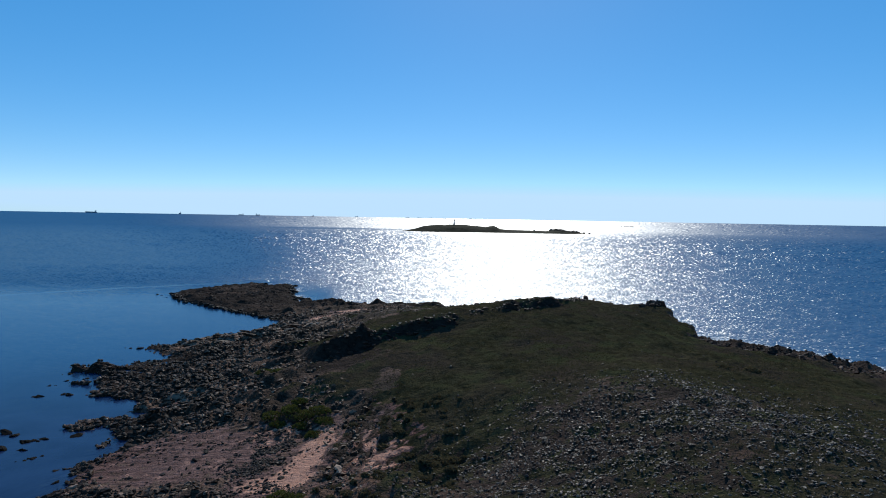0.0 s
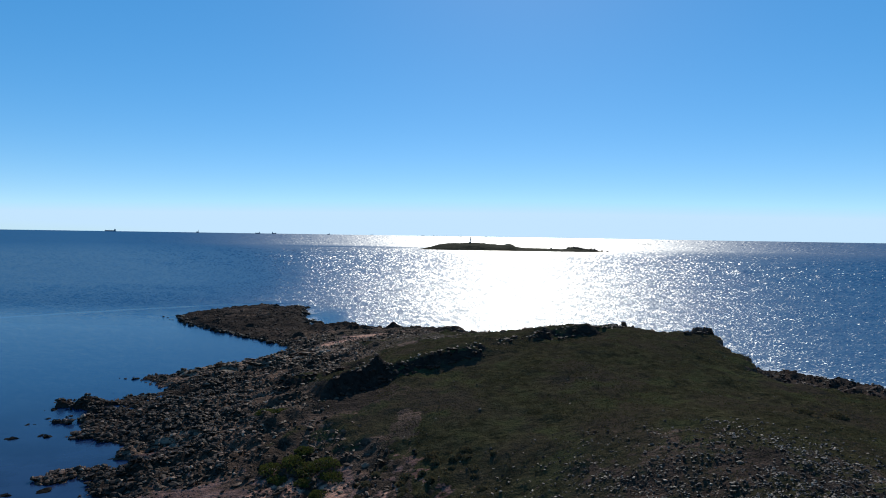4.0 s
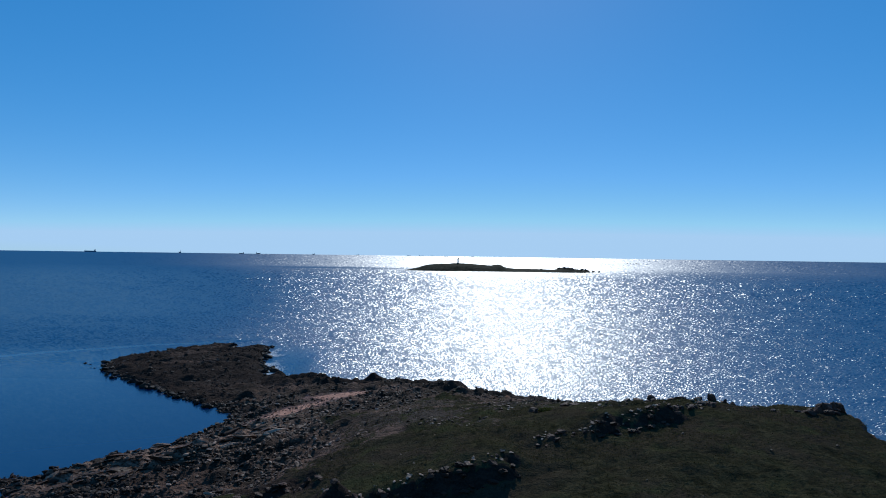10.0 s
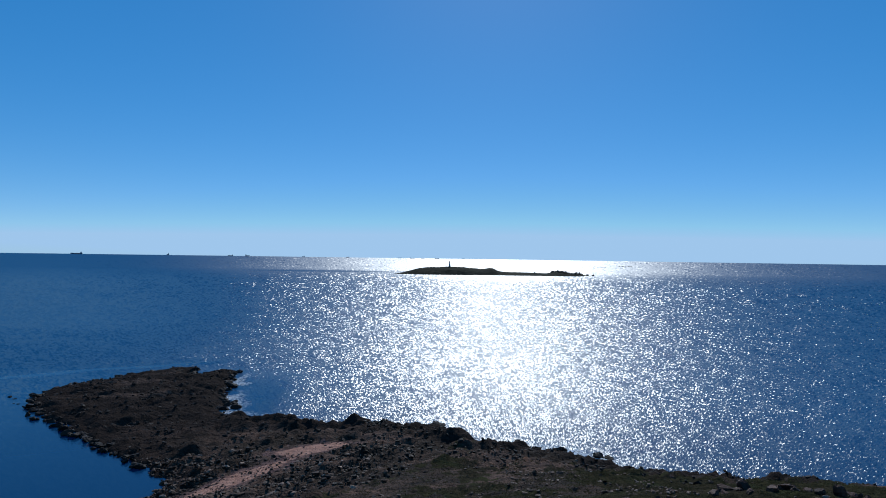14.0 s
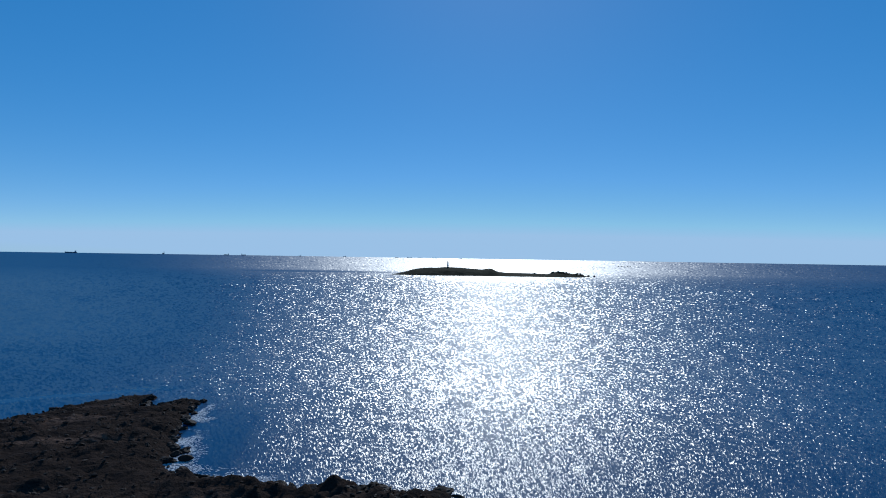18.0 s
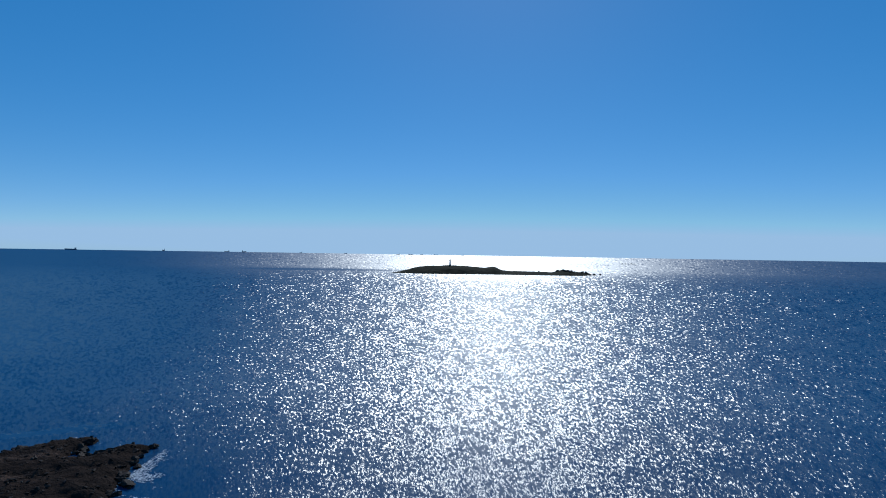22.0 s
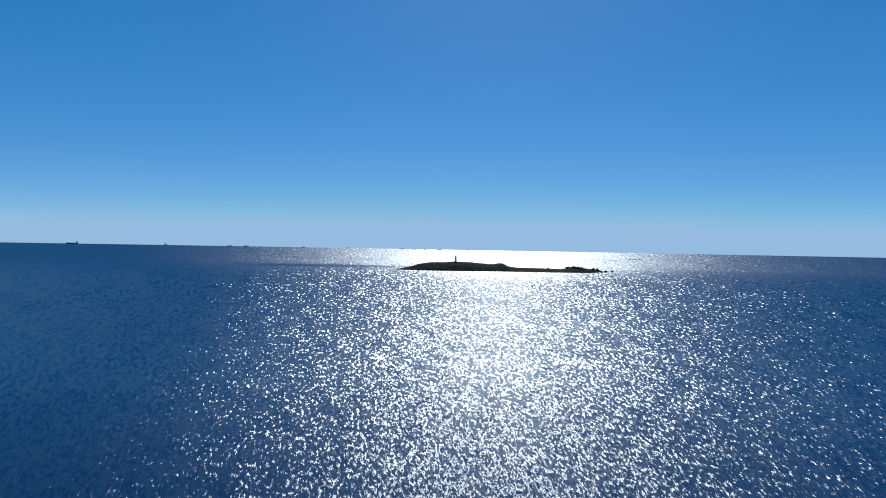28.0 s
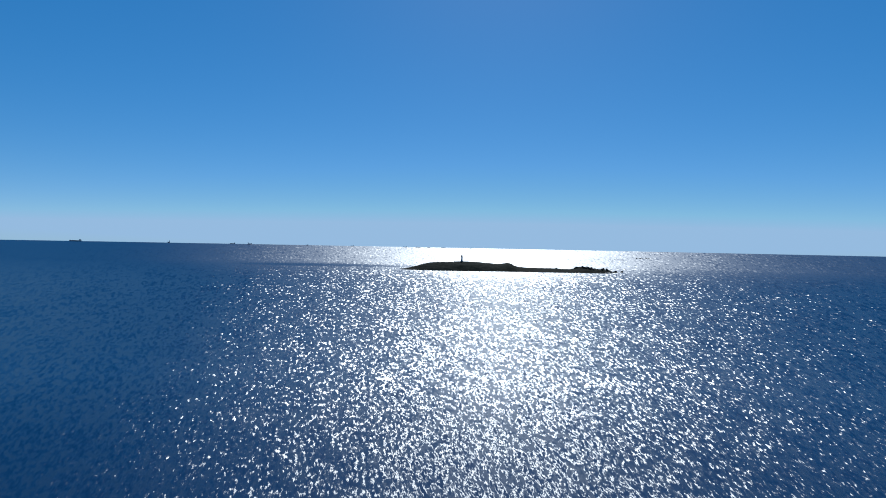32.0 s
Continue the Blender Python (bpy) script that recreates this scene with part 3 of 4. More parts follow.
for (ax, ay), (bx, by), drop in SCARPS:               # the steps' shade, painted in as darker rock
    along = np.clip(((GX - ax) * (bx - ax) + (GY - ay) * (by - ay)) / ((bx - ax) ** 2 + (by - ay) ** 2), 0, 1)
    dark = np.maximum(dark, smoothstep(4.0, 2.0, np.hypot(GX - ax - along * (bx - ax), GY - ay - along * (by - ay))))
dark = np.maximum(dark, 0.7 * smoothstep(36, 42, GX) * smoothstep(84, 92, GY))
pale = pale_cover(GX, GY)
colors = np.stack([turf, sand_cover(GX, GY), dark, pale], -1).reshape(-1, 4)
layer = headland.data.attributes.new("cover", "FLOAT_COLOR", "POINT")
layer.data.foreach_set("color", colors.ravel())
tagged(headland, "dark grassy headland with red sand and broken rock shores", "ground", kind="structure")


def ground_at(x, y):
    return float(land_height(np.array([float(x)]), np.array([float(y)]))[0])


# ---- the sea ----
def sea_sheet():
    radii = np.r_[0, np.geomspace(20, 4850, 60)]
    turns = np.linspace(0, 2 * np.pi, 121)[:-1]
    verts = [(0, 90, 0)]
    for r in radii[1:]:
        z = 16.0 * max(0.0, (r - 1500) / 3350)      # stands in for the part of the distance past the far end of the sheet
        verts += [(r * math.sin(a), 90 + r * math.cos(a), z) for a in turns]
    n = len(turns)
    faces = [(0, 1 + (k + 1) % n, 1 + k) for k in range(n)]
    for ring in range(len(radii) - 2):
        a, b = 1 + ring * n, 1 + (ring + 1) * n
        faces += [(a + k, a + (k + 1) % n, b + (k + 1) % n, b + k) for k in range(n)]
    return mesh_object("water", verts, faces, WATER, smooth=True)


tagged(sea_sheet(), "blue rippled sea glittering under a low bright sun", "sea", kind="structure")


def sea_level(x, y):
    return 16.0 * max(0.0, (math.hypot(x, y - 90) - 1500) / 3350)


# ---- the lighthouse island ----
ISLAND = (60.0, 1015.0)                              # its middle


def island_height(x, y):
    """Height over the sea in the island's own metres: x along its length, y away from the headland."""
    spine = 9.0 + 9.0 * np.sin(x / 70.0)
    crest = 10.6 * np.exp(-((x + 42) / 46) ** 2) + 4.6 * np.exp(-((x + 86) / 26) ** 2) + 4.6 * np.exp(-((x - 8) / 34) ** 2)
    crest = crest + 3.9 * np.exp(-((x - 22) / 9) ** 2) + 4.1 * np.exp(-((x - 75) / 55) ** 2) + 5.2 * np.exp(-((x - 124) / 11) ** 2) + 3.9 * np.exp(-((x - 148) / 15) ** 2)
    crest = crest * smoothstep(-139, -108, x) * smoothstep(196, 166, x)
    wide = 16 + 26 * smoothstep(-139, -60, x) * smoothstep(200, 60, x)
    off = (y - spine) / wide
    h = crest * np.clip(1 - off * off, -0.4, 1)
    h = h + (0.8 * fractal(x * 0.09, y * 0.09, 61, 4, 0.6) + 0.5 * np.abs(fractal(x * 0.3, y * 0.3, 63, 3))) * np.clip(crest / 3, 0, 1)
    bank = 0.9 * np.exp(-((y + 24) / 9) ** 2) * smoothstep(-5, 25, x) * smoothstep(165, 140, x)
    return np.maximum(h - 0.5, bank - 0.35)


ix, iy = np.arange(-148, 208, 1.6), np.arange(-60, 75, 1.6)
hx, hy = np.meshgrid(ix, iy)
island = height_sheet("ground", ix, iy, np.maximum(island_height(hx, hy), -1.5), ISLAND_GROUND)
island.location = (ISLAND[0], ISLAND[1], 0)
tagged(island, "low dark rocky island with a rounded grassy hill", "island", kind="structure")
LIGHT_X, LIGHT_Y = -41.0, 5.0
LIGHT_Z = float(island_height(np.array([LIGHT_X]), np.array([LIGHT_Y]))[0])


def lathe(profile, sides=24):
    """A closed turned solid from (radius, height) pairs."""
    bm = bmesh.new()
    rings = [[bm.verts.new((r * math.cos(2 * math.pi * k / sides), r * math.sin(2 * math.pi * k / sides), z)) for k in range(sides)] for r, z in profile]
    for a, b in zip(rings, rings[1:]):
        for k in range(sides):
            bm.faces.new((a[k], a[(k + 1) % sides], b[(k + 1) % sides], b[k]))
    bm.faces.new(rings[0][::-1]), bm.faces.new(rings[-1])
    return bm


def box(cx, cy, cz, sx, sy, sz, bevel=0.0):
    bm = bmesh.new()
    bmesh.ops.create_cube(bm, size=1, matrix=Matrix.Translation((cx, cy, cz)) @ Matrix.Diagonal((sx, sy, sz, 1)))
    if bevel:
        bmesh.ops.bevel(bm, geom=bm.edges[:], offset=bevel, segments=2, affect="EDGES")
    return bm


def lighthouse():
    base = new("lighthouse")
    part("plinth", lathe([(1.9, -0.6), (1.9, 0.5), (1.7, 0.6)]), PALE_ROCK, base, "grey stone plinth")
    part("tower", lathe([(1.35, 0.6), (1.3, 0.8), (0.95, 6.2), (1.15, 6.5)]), WHITE_PAINT, base)
    part("gallery", lathe([(1.15, 6.5), (1.55, 6.6), (1.55, 6.78), (1.0, 6.8)]), DARK_PAINT, base)
    rail = part("railing", lathe([(1.47, 7.5), (1.52, 7.5), (1.52, 7.56), (1.47, 7.56)]), DARK_PAINT, base, "thin iron gallery railing")
    for k in range(8):
        a = 2 * math.pi * k / 8
        part("post", box(1.49 * math.cos(a), 1.49 * math.sin(a), 7.15, 0.06, 0.06, 0.75), DARK_PAINT, rail)
    part("lantern_room", lathe([(0.75, 6.8), (0.75, 8.2)], 8), LANTERN_GLASS, base, "dark glazed lantern room")
    part("dome", lathe([(0.9, 8.2), (0.85, 8.35), (0.55, 8.75), (0.12, 9.0), (0.1, 9.3)]), DARK_PAINT, base)
    part("door", box(0, -1.33, 1.5, 0.9, 0.14, 1.9, 0.03), DARK_PAINT, base, "dark painted wooden door")
    for z in (3.2, 5.0):
        part("window", box(0, -1.16 + 0.06 * (z - 3.2), z, 0.45, 0.12, 0.7, 0.02), LANTERN_GLASS, base)
    return tagged(base, "slim lighthouse tower standing on the grassy island hilltop", "lighthouse")


lighthouse().location = (ISLAND[0] + LIGHT_X, ISLAND[1] + LIGHT_Y, LIGHT_Z)


# ---- ships at anchor along the horizon ----
def ship(length, height, loaded):
    """A cargo ship whose bow points along -x: hull, house aft, funnel, mast and deck cranes."""
    base = new("cargo_ship")
    bm, half, deck = bmesh.new(), length * 0.075, height * 0.42
    outline = [(-0.5, 0.0), (-0.46, 0.55), (-0.36, 1.0), (0.42, 1.0), (0.5, 0.8)]
    ring = [(x * length, y * half) for x, y in outline] + [(x * length, -y * half) for x, y in outline[:0:-1]]
    low = [bm.verts.new((x * 0.96, y * 0.85, -1.5)) for x, y in ring]
    top = [bm.verts.new((x, y, deck * (1.25 if x < -0.42 * length else 1.0))) for x, y in ring]
    for k in range(len(ring)):
        j = (k + 1) % len(ring)
        bm.faces.new((low[j], low[k], top[k], top[j]))
    bm.faces.new(top[::-1]), bm.faces.new(low)
    bmesh.ops.recalc_face_normals(bm, faces=bm.faces[:])
    part("hull", bm, HAZED_HULL, base)
    part("deckhouse", box(0.37 * length, 0, deck + height * 0.22, 0.13 * length, half * 1.7, height * 0.44, 0.3), SHIP_WHITE, base, "pale deckhouse")
    part("bridge", box(0.35 * length, 0, deck + height * 0.48, 0.07 * length, half * 2.0, height * 0.12, 0.15), SHIP_WHITE, base)
    part("funnel", box(0.43 * length, 0, deck + height * 0.5, 0.04 * length, half * 0.5, height * 0.3, 0.2), DARK_PAINT, base)
    part("mast", lathe([(0.35, deck + height * 0.5), (0.15, deck + height * 0.9)], 8), HAZED_HULL, base).location.x = 0.35 * length
    part("foremast", lathe([(0.35, deck), (0.12, deck + height * 0.45)], 8), HAZED_HULL, base).location.x = -0.42 * length
    for k in range(loaded):
        part("hatch", box((-0.28 + 0.16 * k) * length, 0, deck + height * 0.03, 0.12 * length, half * 1.3, height * 0.08, 0.1), HAZED_HULL, base)
    return tagged(base, "distant dark cargo ship riding at anchor on the horizon", "ship", "ships at anchor")


# bearing in degrees from +y towards +x, length, height, heading
FLEET = [(-29.45, 66, 15, 0), (-22.85, 26, 15, 60), (-17.9, 34, 11, 10), (-16.5, 30, 13, 195), (-11.75, 22, 9, 40), (-7.85, 22, 8, 20),
         (-3.2, 26, 7, 0), (-2.05, 36, 6, 180), (-1.1, 22, 6, 0), (0.2, 30, 6, 170), (2.6, 18, 6, 0)]
for bearing, length, height, heading in FLEET:
    one = ship(length, height, 3)
    x, y = 4550 * math.sin(radians(bearing)), 90 + 4550 * math.cos(radians(bearing))
    one.matrix_world = pose(x, y, sea_level(x, y), 0, 0, heading - bearing)


# ---- rocks ----
def solid(subdivisions):
    bm = bmesh.new()
    bmesh.ops.create_icosphere(bm, subdivisions=subdivisions, radius=1)
    verts = np.array([v.co[:] for v in bm.verts])
    faces = np.array([[v.index for v in f.verts] for f in bm.faces])
    bm.free()
    return verts, faces


RNG = np.random.default_rng(7)


def broken(subdivisions, count, cuts):
    """Rough stones of unit size: a ball cut by random planes, then roughened."""
    verts, faces = solid(subdivisions)
    made = []
    for n in range(count):
        v = verts.copy()
        for _ in range(cuts):
            way = RNG.normal(size=3)
            way /= np.linalg.norm(way)
            far = RNG.uniform(0.35, 0.8)
            v -= np.maximum(v @ way - far, 0)[:, None] * way
        v *= 1 + 0.10 * RNG.normal(size=(len(v), 1)) * (0.6 if subdivisions > 1 else 1)
        made.append(v)
    return made, faces


STONES, STONE_FACES = broken(1, 24, 7)
BOULDERS, BOULDER_FACES = broken(3, 10, 10)


def turned(n):
    """n random turns, mostly about the upright axis."""
    yaw, tilt, way = RNG.uniform(0, 2 * np.pi, n), RNG.normal(0, 0.35, n), RNG.uniform(0, 2 * np.pi, n)
    out = np.zeros((n, 3, 3))
    for k in range(n):
        out[k] = np.array(Matrix.Rotation(tilt[k], 3, Vector((math.cos(way[k]), math.sin(way[k]), 0))) @ Matrix.Rotation(yaw[k], 3, "Z"))
    return out


def stone_field(name, x, y, size, flat, material, sink=0.25, z=None):
    """Many loose stones as one mesh, each half sunk into the ground."""
    n = len(x)
    if not n:
        return None
    z = land_height(x, y) if z is None else z
    pick, turns = RNG.integers(0, len(STONES), n), turned(n)
    shape = np.stack([size * RNG.uniform(0.75, 1.5, n), size * RNG.uniform(0.6, 1.0, n), size * flat * RNG.uniform(0.6, 1.3, n)], -1)
    verts = np.einsum("nij,nvj->nvi", turns, np.array(STONES)[pick] * shape[:, None])
    verts += np.stack([x, y, z + size * flat * (0.5 - sink)], -1)[:, None]
    faces = STONE_FACES[None] + (np.arange(n) * verts.shape[1])[:, None, None]
    return mesh_object(name, verts.reshape(-1, 3), faces.reshape(-1, 3), material)


def scatter(n, x0, x1, y0, y1, weight):
    """n places in a rectangle, kept with the chance that weight gives them."""
    xs, ys = np.empty(0), np.empty(0)
    while len(xs) < n:
        x, y = RNG.uniform(x0, x1, 4 * n), RNG.uniform(y0, y1, 4 * n)
        keep = RNG.uniform(0, 1, 4 * n) < weight(x, y)
        xs, ys = np.r_[xs, x[keep]], np.r_[ys, y[keep]]
    return xs[:n], ys[:n]


def sizes(n, low, high, power=2.2):
    return low + (high - low) * RNG.uniform(0, 1, n) ** power


def rubble_weight(x, y):
    w = 1.1 * blob(x, y, 16, 55, 12, 11) + 0.6 * blob(x, y, 3, 53, 9, 7) + 0.3 * blob(x, y, 28, 52, 9, 9) + 0.2 * blob(x, y, -5, 60, 6, 8)
    return np.clip(w * (0.65 + 1.0 * fractal(x * 0.45, y * 0.45, 91, 4, 0.7)), 0, 1)


def shore_weight(x, y):
    d, h = shore_distance(x, y), land_height(x, y)
    w = smoothstep(-1.5, 0.8, d) * (1 - smoothstep(2.6, 4.6, h)) * (0.35 + 1.5 * np.clip(fractal(x * 0.18, y * 0.18, 93, 3) + 0.35, 0, 1))
    return np.clip(w * (1 - 0.8 * pale_cover(x, y)) * (1 - 0.95 * smoothstep(0.2, 0.65, sand_cover(x, y))), 0, 1)


x, y = scatter(26000, -12, 44, 36, 72, rubble_weight)
tagged(stone_field("rubble", x, y, sizes(len(x), 0.035, 0.17, 3.0), 0.55, PALE_ROCK), "loose brown rubble strewn thickly over the mound", "rubble", kind="stuff")
x, y = scatter(20000, -52, -6, 56, 150, shore_weight)
tagged(stone_field("shore_stones", x, y, sizes(len(x), 0.06, 0.42, 3.2), 0.5, ROCK), "broken brown stones strewn along the western shore", "stones", kind="stuff")
x, y = scatter(7000, -54, -20, 56, 130, lambda x, y: shore_weight(x, y) * smoothstep(15, 4, shore_distance(x, y)))
tagged(stone_field("weedy_stones", x, y, sizes(len(x), 0.08, 0.5, 3.0), 0.5, WET_ROCK), "dark weed-covered stones at the waterline", "stones", kind="stuff")
x, y = scatter(2600, -75, -8, 130, 212, lambda x, y: shore_weight(x, y) * 0.8)
tagged(stone_field("spit_stones", x, y, sizes(len(x), 0.08, 0.45, 3.0), 0.55, WET_ROCK), "dark wet stones covering the low spit", "stones", kind="stuff")
x, y = scatter(2600, -12, 74, 92, 172, lambda x, y: shore_weight(x, y))
tagged(stone_field("beach_stones", x, y, sizes(len(x), 0.08, 0.45, 2.6), 0.5, WET_ROCK), "dark stones along the seaward foot of the headland", "stones", kind="stuff")
x, y = scatter(3800, 38, 78, 84, 138, shore_weight)
tagged(stone_field("eastern_stones", x, y, sizes(len(x), 0.07, 0.45, 3.0), 0.5, EAST_ROCK), "dark reddish stones covering the eastern beach", "stones", kind="stuff")
x, y = scatter(900, -20, 45, 60, 150, lambda x, y: (land_height(x, y) > 3.5) * 0.35 * (0.2 + np.clip(2 * fractal(x * 0.2, y * 0.2, 95, 3), 0, 1)))
tagged(stone_field("turf_stones", x, y, sizes(len(x), 0.04, 0.16, 3.0), 0.5, PALE_ROCK), "small pale stones lying in the turf", "stones", kind="stuff")
x, y = scatter(1300, -12, 16, 112, 150, lambda x, y: (land_height(x, y) > 1.8) * np.clip(0.15 + 1.6 * fractal(x * 0.25, y * 0.25, 115, 3), 0, 1))
tagged(stone_field("slope_stones", x, y, sizes(len(x), 0.06, 0.32, 3.0), 0.5, ROCK), "brown stones on the slope down to the sea", "stones", kind="stuff")
sand_x, sand_y = scatter(1800, -34, -4, 48, 160, lambda x, y: sand_cover(x, y) * np.clip(0.4 + 1.5 * fractal(x * 0.4, y * 0.4, 97, 3), 0, 1))
tagged(stone_field("sand_stones", sand_x, sand_y, sizes(1800, 0.04, 0.22, 2.6), 0.5, WET_ROCK), "dark stones scattered over the red sand", "stones", kind="stuff")

x, y = scatter(1700, -20, -8, 54, 78, lambda x, y: np.clip(1.2 * blob(x, y, -15.5, 67, 2.6, 5.5) + 0.7 * blob(x, y, -13.5, 58, 3, 2.5) - 0.25, 0, 1) * np.clip(0.5 + 1.8 * fractal(x * 0.6, y * 0.6, 117, 3), 0, 1))
tagged(stone_field("shingle", x, y, sizes(len(x), 0.05, 0.24, 2.4), 0.5, WET_ROCK), "dark shingle lying on the sandy shelf", "stones", kind="stuff")

BOULDER_MESHES = {}


def boulder_mesh(kind, material):
    if (kind, material.name) not in BOULDER_MESHES:
        me = bpy.data.meshes.new("boulder")
        me.from_pydata(BOULDERS[kind].tolist(), [], BOULDER_FACES.tolist())
        me.materials.append(material)
        BOULDER_MESHES[kind, material.name] = me
    return BOULDER_MESHES[kind, material.name]


def boulder(name, x, y, size, flat, material, label, category, group, z=None, stretch=1.3, settled=1.0):
    ob = new(name, boulder_mesh(int(RNG.integers(0, len(BOULDERS))), material))
    z = max(settled * ground_at(x, y), -0.5) if z is None else z
    ob.matrix_world = pose(x, y, z + 0.32 * size * flat, *RNG.normal(0, 9, 2), RNG.uniform(0, 360)) @ Matrix.Diagonal((size * stretch, size * 0.85, size * flat, 1))
    return tagged(ob, label, category, group)


# rocks standing in the shallow water off the western shore
ISLETS = [(-47.2, 87.3, 0.7), (-44.4, 88.3, 0.8), (-49.1, 91.9, 0.5), (-48.5, 92.2, 0.4), (-48.5, 94.4, 0.5), (-49.9, 98.1, 0.7), (-50.9, 97.8, 0.4),
          (-50.7, 101.0, 0.6), (-47.4, 106.5, 0.4), (-42.9, 86.8, 0.3), (-34.1, 82.1, 0.4), (-32.2, 80.1, 0.4), (-36.7, 78.5, 0.5), (-35.9, 79.2, 0.55), (-35.5, 74.3, 0.7),
          (-42.6, 74.7, 0.9), (-39.5, 72.6, 0.8), (-38.8, 73.0, 0.6), (-38.0, 73.5, 0.6), (-40.2, 70.7, 0.9), (-35.9, 68.6, 0.5), (-35.7, 69.4, 0.4), (-32.4, 66.1, 0.5),
          (-31.9, 66.5, 0.4), (-31.1, 63.6, 0.5), (-36.9, 67.8, 0.3), (-76, 182.5, 0.7), (-74.5, 181, 0.5), (-72.8, 187, 0.6), (-73.6, 179.5, 0.4), (-71.6, 177.5, 0.5), (-48.6, 114.8, 0.8)]
for x, y, size in ISLETS:
    for k in range(4):
        s = 0.8 * size if k == 0 else size * RNG.uniform(0.25, 0.6)
        off = (0, 0) if k == 0 else (RNG.normal(0, size * 0.9), RNG.normal(0, size * 0.4))
        boulder("rock", x + off[0], y + off[1], s, 0.5, WEED_ROCK, "black weed-covered rock standing in the shallow water", "rock", "rocks in the shallows", z=-0.14)

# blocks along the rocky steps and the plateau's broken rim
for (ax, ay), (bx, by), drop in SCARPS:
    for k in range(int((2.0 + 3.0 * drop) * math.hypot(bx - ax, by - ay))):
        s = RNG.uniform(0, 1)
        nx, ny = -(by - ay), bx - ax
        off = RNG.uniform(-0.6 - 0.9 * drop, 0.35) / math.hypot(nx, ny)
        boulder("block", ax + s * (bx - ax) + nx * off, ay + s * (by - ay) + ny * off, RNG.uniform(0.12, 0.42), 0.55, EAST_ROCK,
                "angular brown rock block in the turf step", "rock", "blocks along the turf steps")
for (ax, ay), (bx, by), drop in SCARPS[:5]:
    for k in range(int(3.2 * math.hypot(bx - ax, by - ay))):
        s = RNG.uniform(0, 1)
        nx, ny = -(by - ay), bx - ax
        off = RNG.uniform(-0.1, 0.9) / math.hypot(nx, ny)
        boulder("stone", ax + s * (bx - ax) + nx * off, ay + s * (by - ay) + ny * off, RNG.uniform(0.08, 0.21), 0.5, BLEACHED,
                "bleached pale stone along the brink of the turf step", "stone", "stones along the turf steps")
RIM = [(6, 115.5), (14.7, 118), (19, 120), (24, 117), (30, 114.3), (33.5, 114), (36.5, 117), (39, 119), (42, 123)]
for (ax, ay), (bx, by) in zip(RIM, RIM[1:]):
    for k in range(7):
        s = RNG.uniform(0, 1)
        boulder("block", ax + s * (bx - ax) + RNG.normal(0, 0.6), ay + s * (by - ay) + RNG.normal(0, 0.6), RNG.uniform(0.2, 0.65), 0.6, EAST_ROCK,
                "rough brown rock on the rim of the plateau", "rock", "rocks along the plateau rim")
for x, y, size in ((32.2, 114, 0.5), (33.2, 114.3, 0.7), (34.0, 114.4, 0.8), (34.8, 115.0, 0.8), (35.4, 115.4, 0.85), (36.2, 116.0, 0.9), (37.0, 116.6, 0.9), (37.8, 117.4, 0.85), (38.8, 118.2, 0.8),
                   (40.2, 119.5, 0.7), (23.6, 116.3, 0.6), (24.8, 116.0, 0.5), (22.4, 116.6, 0.5), (19.0, 120, 0.7)):
    boulder("block", x, y, size * 0.9, 1.1, EAST_ROCK, "large broken rock at the plateau's steep end", "rock", "rocks along the plateau rim", stretch=1.0)
for _ in range(120):
    x, y = RNG.normal(14, 8), RNG.normal(56, 7)
    boulder("stone", x, y, RNG.uniform(0.10, 0.22), 0.5, PALE_ROCK, "angular brown stone lying among the rubble", "stone", "larger stones on the mound")
# fractured slabs dipping into the bay along the western waterline
def slab(x, y, size):
    ob = new("flat_rock", boulder_mesh(int(RNG.integers(0, len(BOULDERS))), ROCK if RNG.uniform() < 0.88 else BLEACHED))
    ob.matrix_world = pose(x, y, ground_at(x, y) + 0.05 * size, -9 + RNG.normal(0, 5), RNG.normal(0, 6), 50 + RNG.normal(0, 14)) @ Matrix.Diagonal((size * 1.7, size * 0.75, size * 0.34, 1))
    return tagged(ob, "flat brown rock slab tilted towards the bay", "rock", "tilted slabs by the bay")


for x, y in zip(*scatter(190, -46, -18, 112, 150, lambda x, y: np.clip(pale_cover(x, y) - 0.15, 0, 1) * (shore_distance(x, y) > 0.4))):
    slab(x, y, 0.35 + 0.75 * RNG.uniform() ** 2)
# low weed-dark rocks round the edge of the spit
for (ax, ay), (bx, by) in zip(SPIT_SHORE, SPIT_SHORE[1:]):
    for k in range(int(1.3 * math.hypot(bx - ax, by - ay)) + 1):
        s = RNG.uniform(0, 1)
        boulder("low_rock", ax + s * (bx - ax) + RNG.normal(0, 0.7), ay + s * (by - ay) + RNG.normal(0, 0.7), RNG.uniform(0.25, 0.85), 0.7, WET_ROCK,
                "low dark rock at the edge of the spit", "rock", "rocks round the spit", z=0.05)
# the seaward edge: dark boulders at the water
SEAWARD = [(-33, 169), (-26, 166.6), (-20, 165.4), (-14, 165.6), (-10, 165), (-7.5, 163), (-2.5, 164), (-1, 158.8), (3, 155.2), (9, 153.4), (14, 150.6), (19, 145.3), (28, 142), (38, 137), (50, 131.3), (62, 118)]
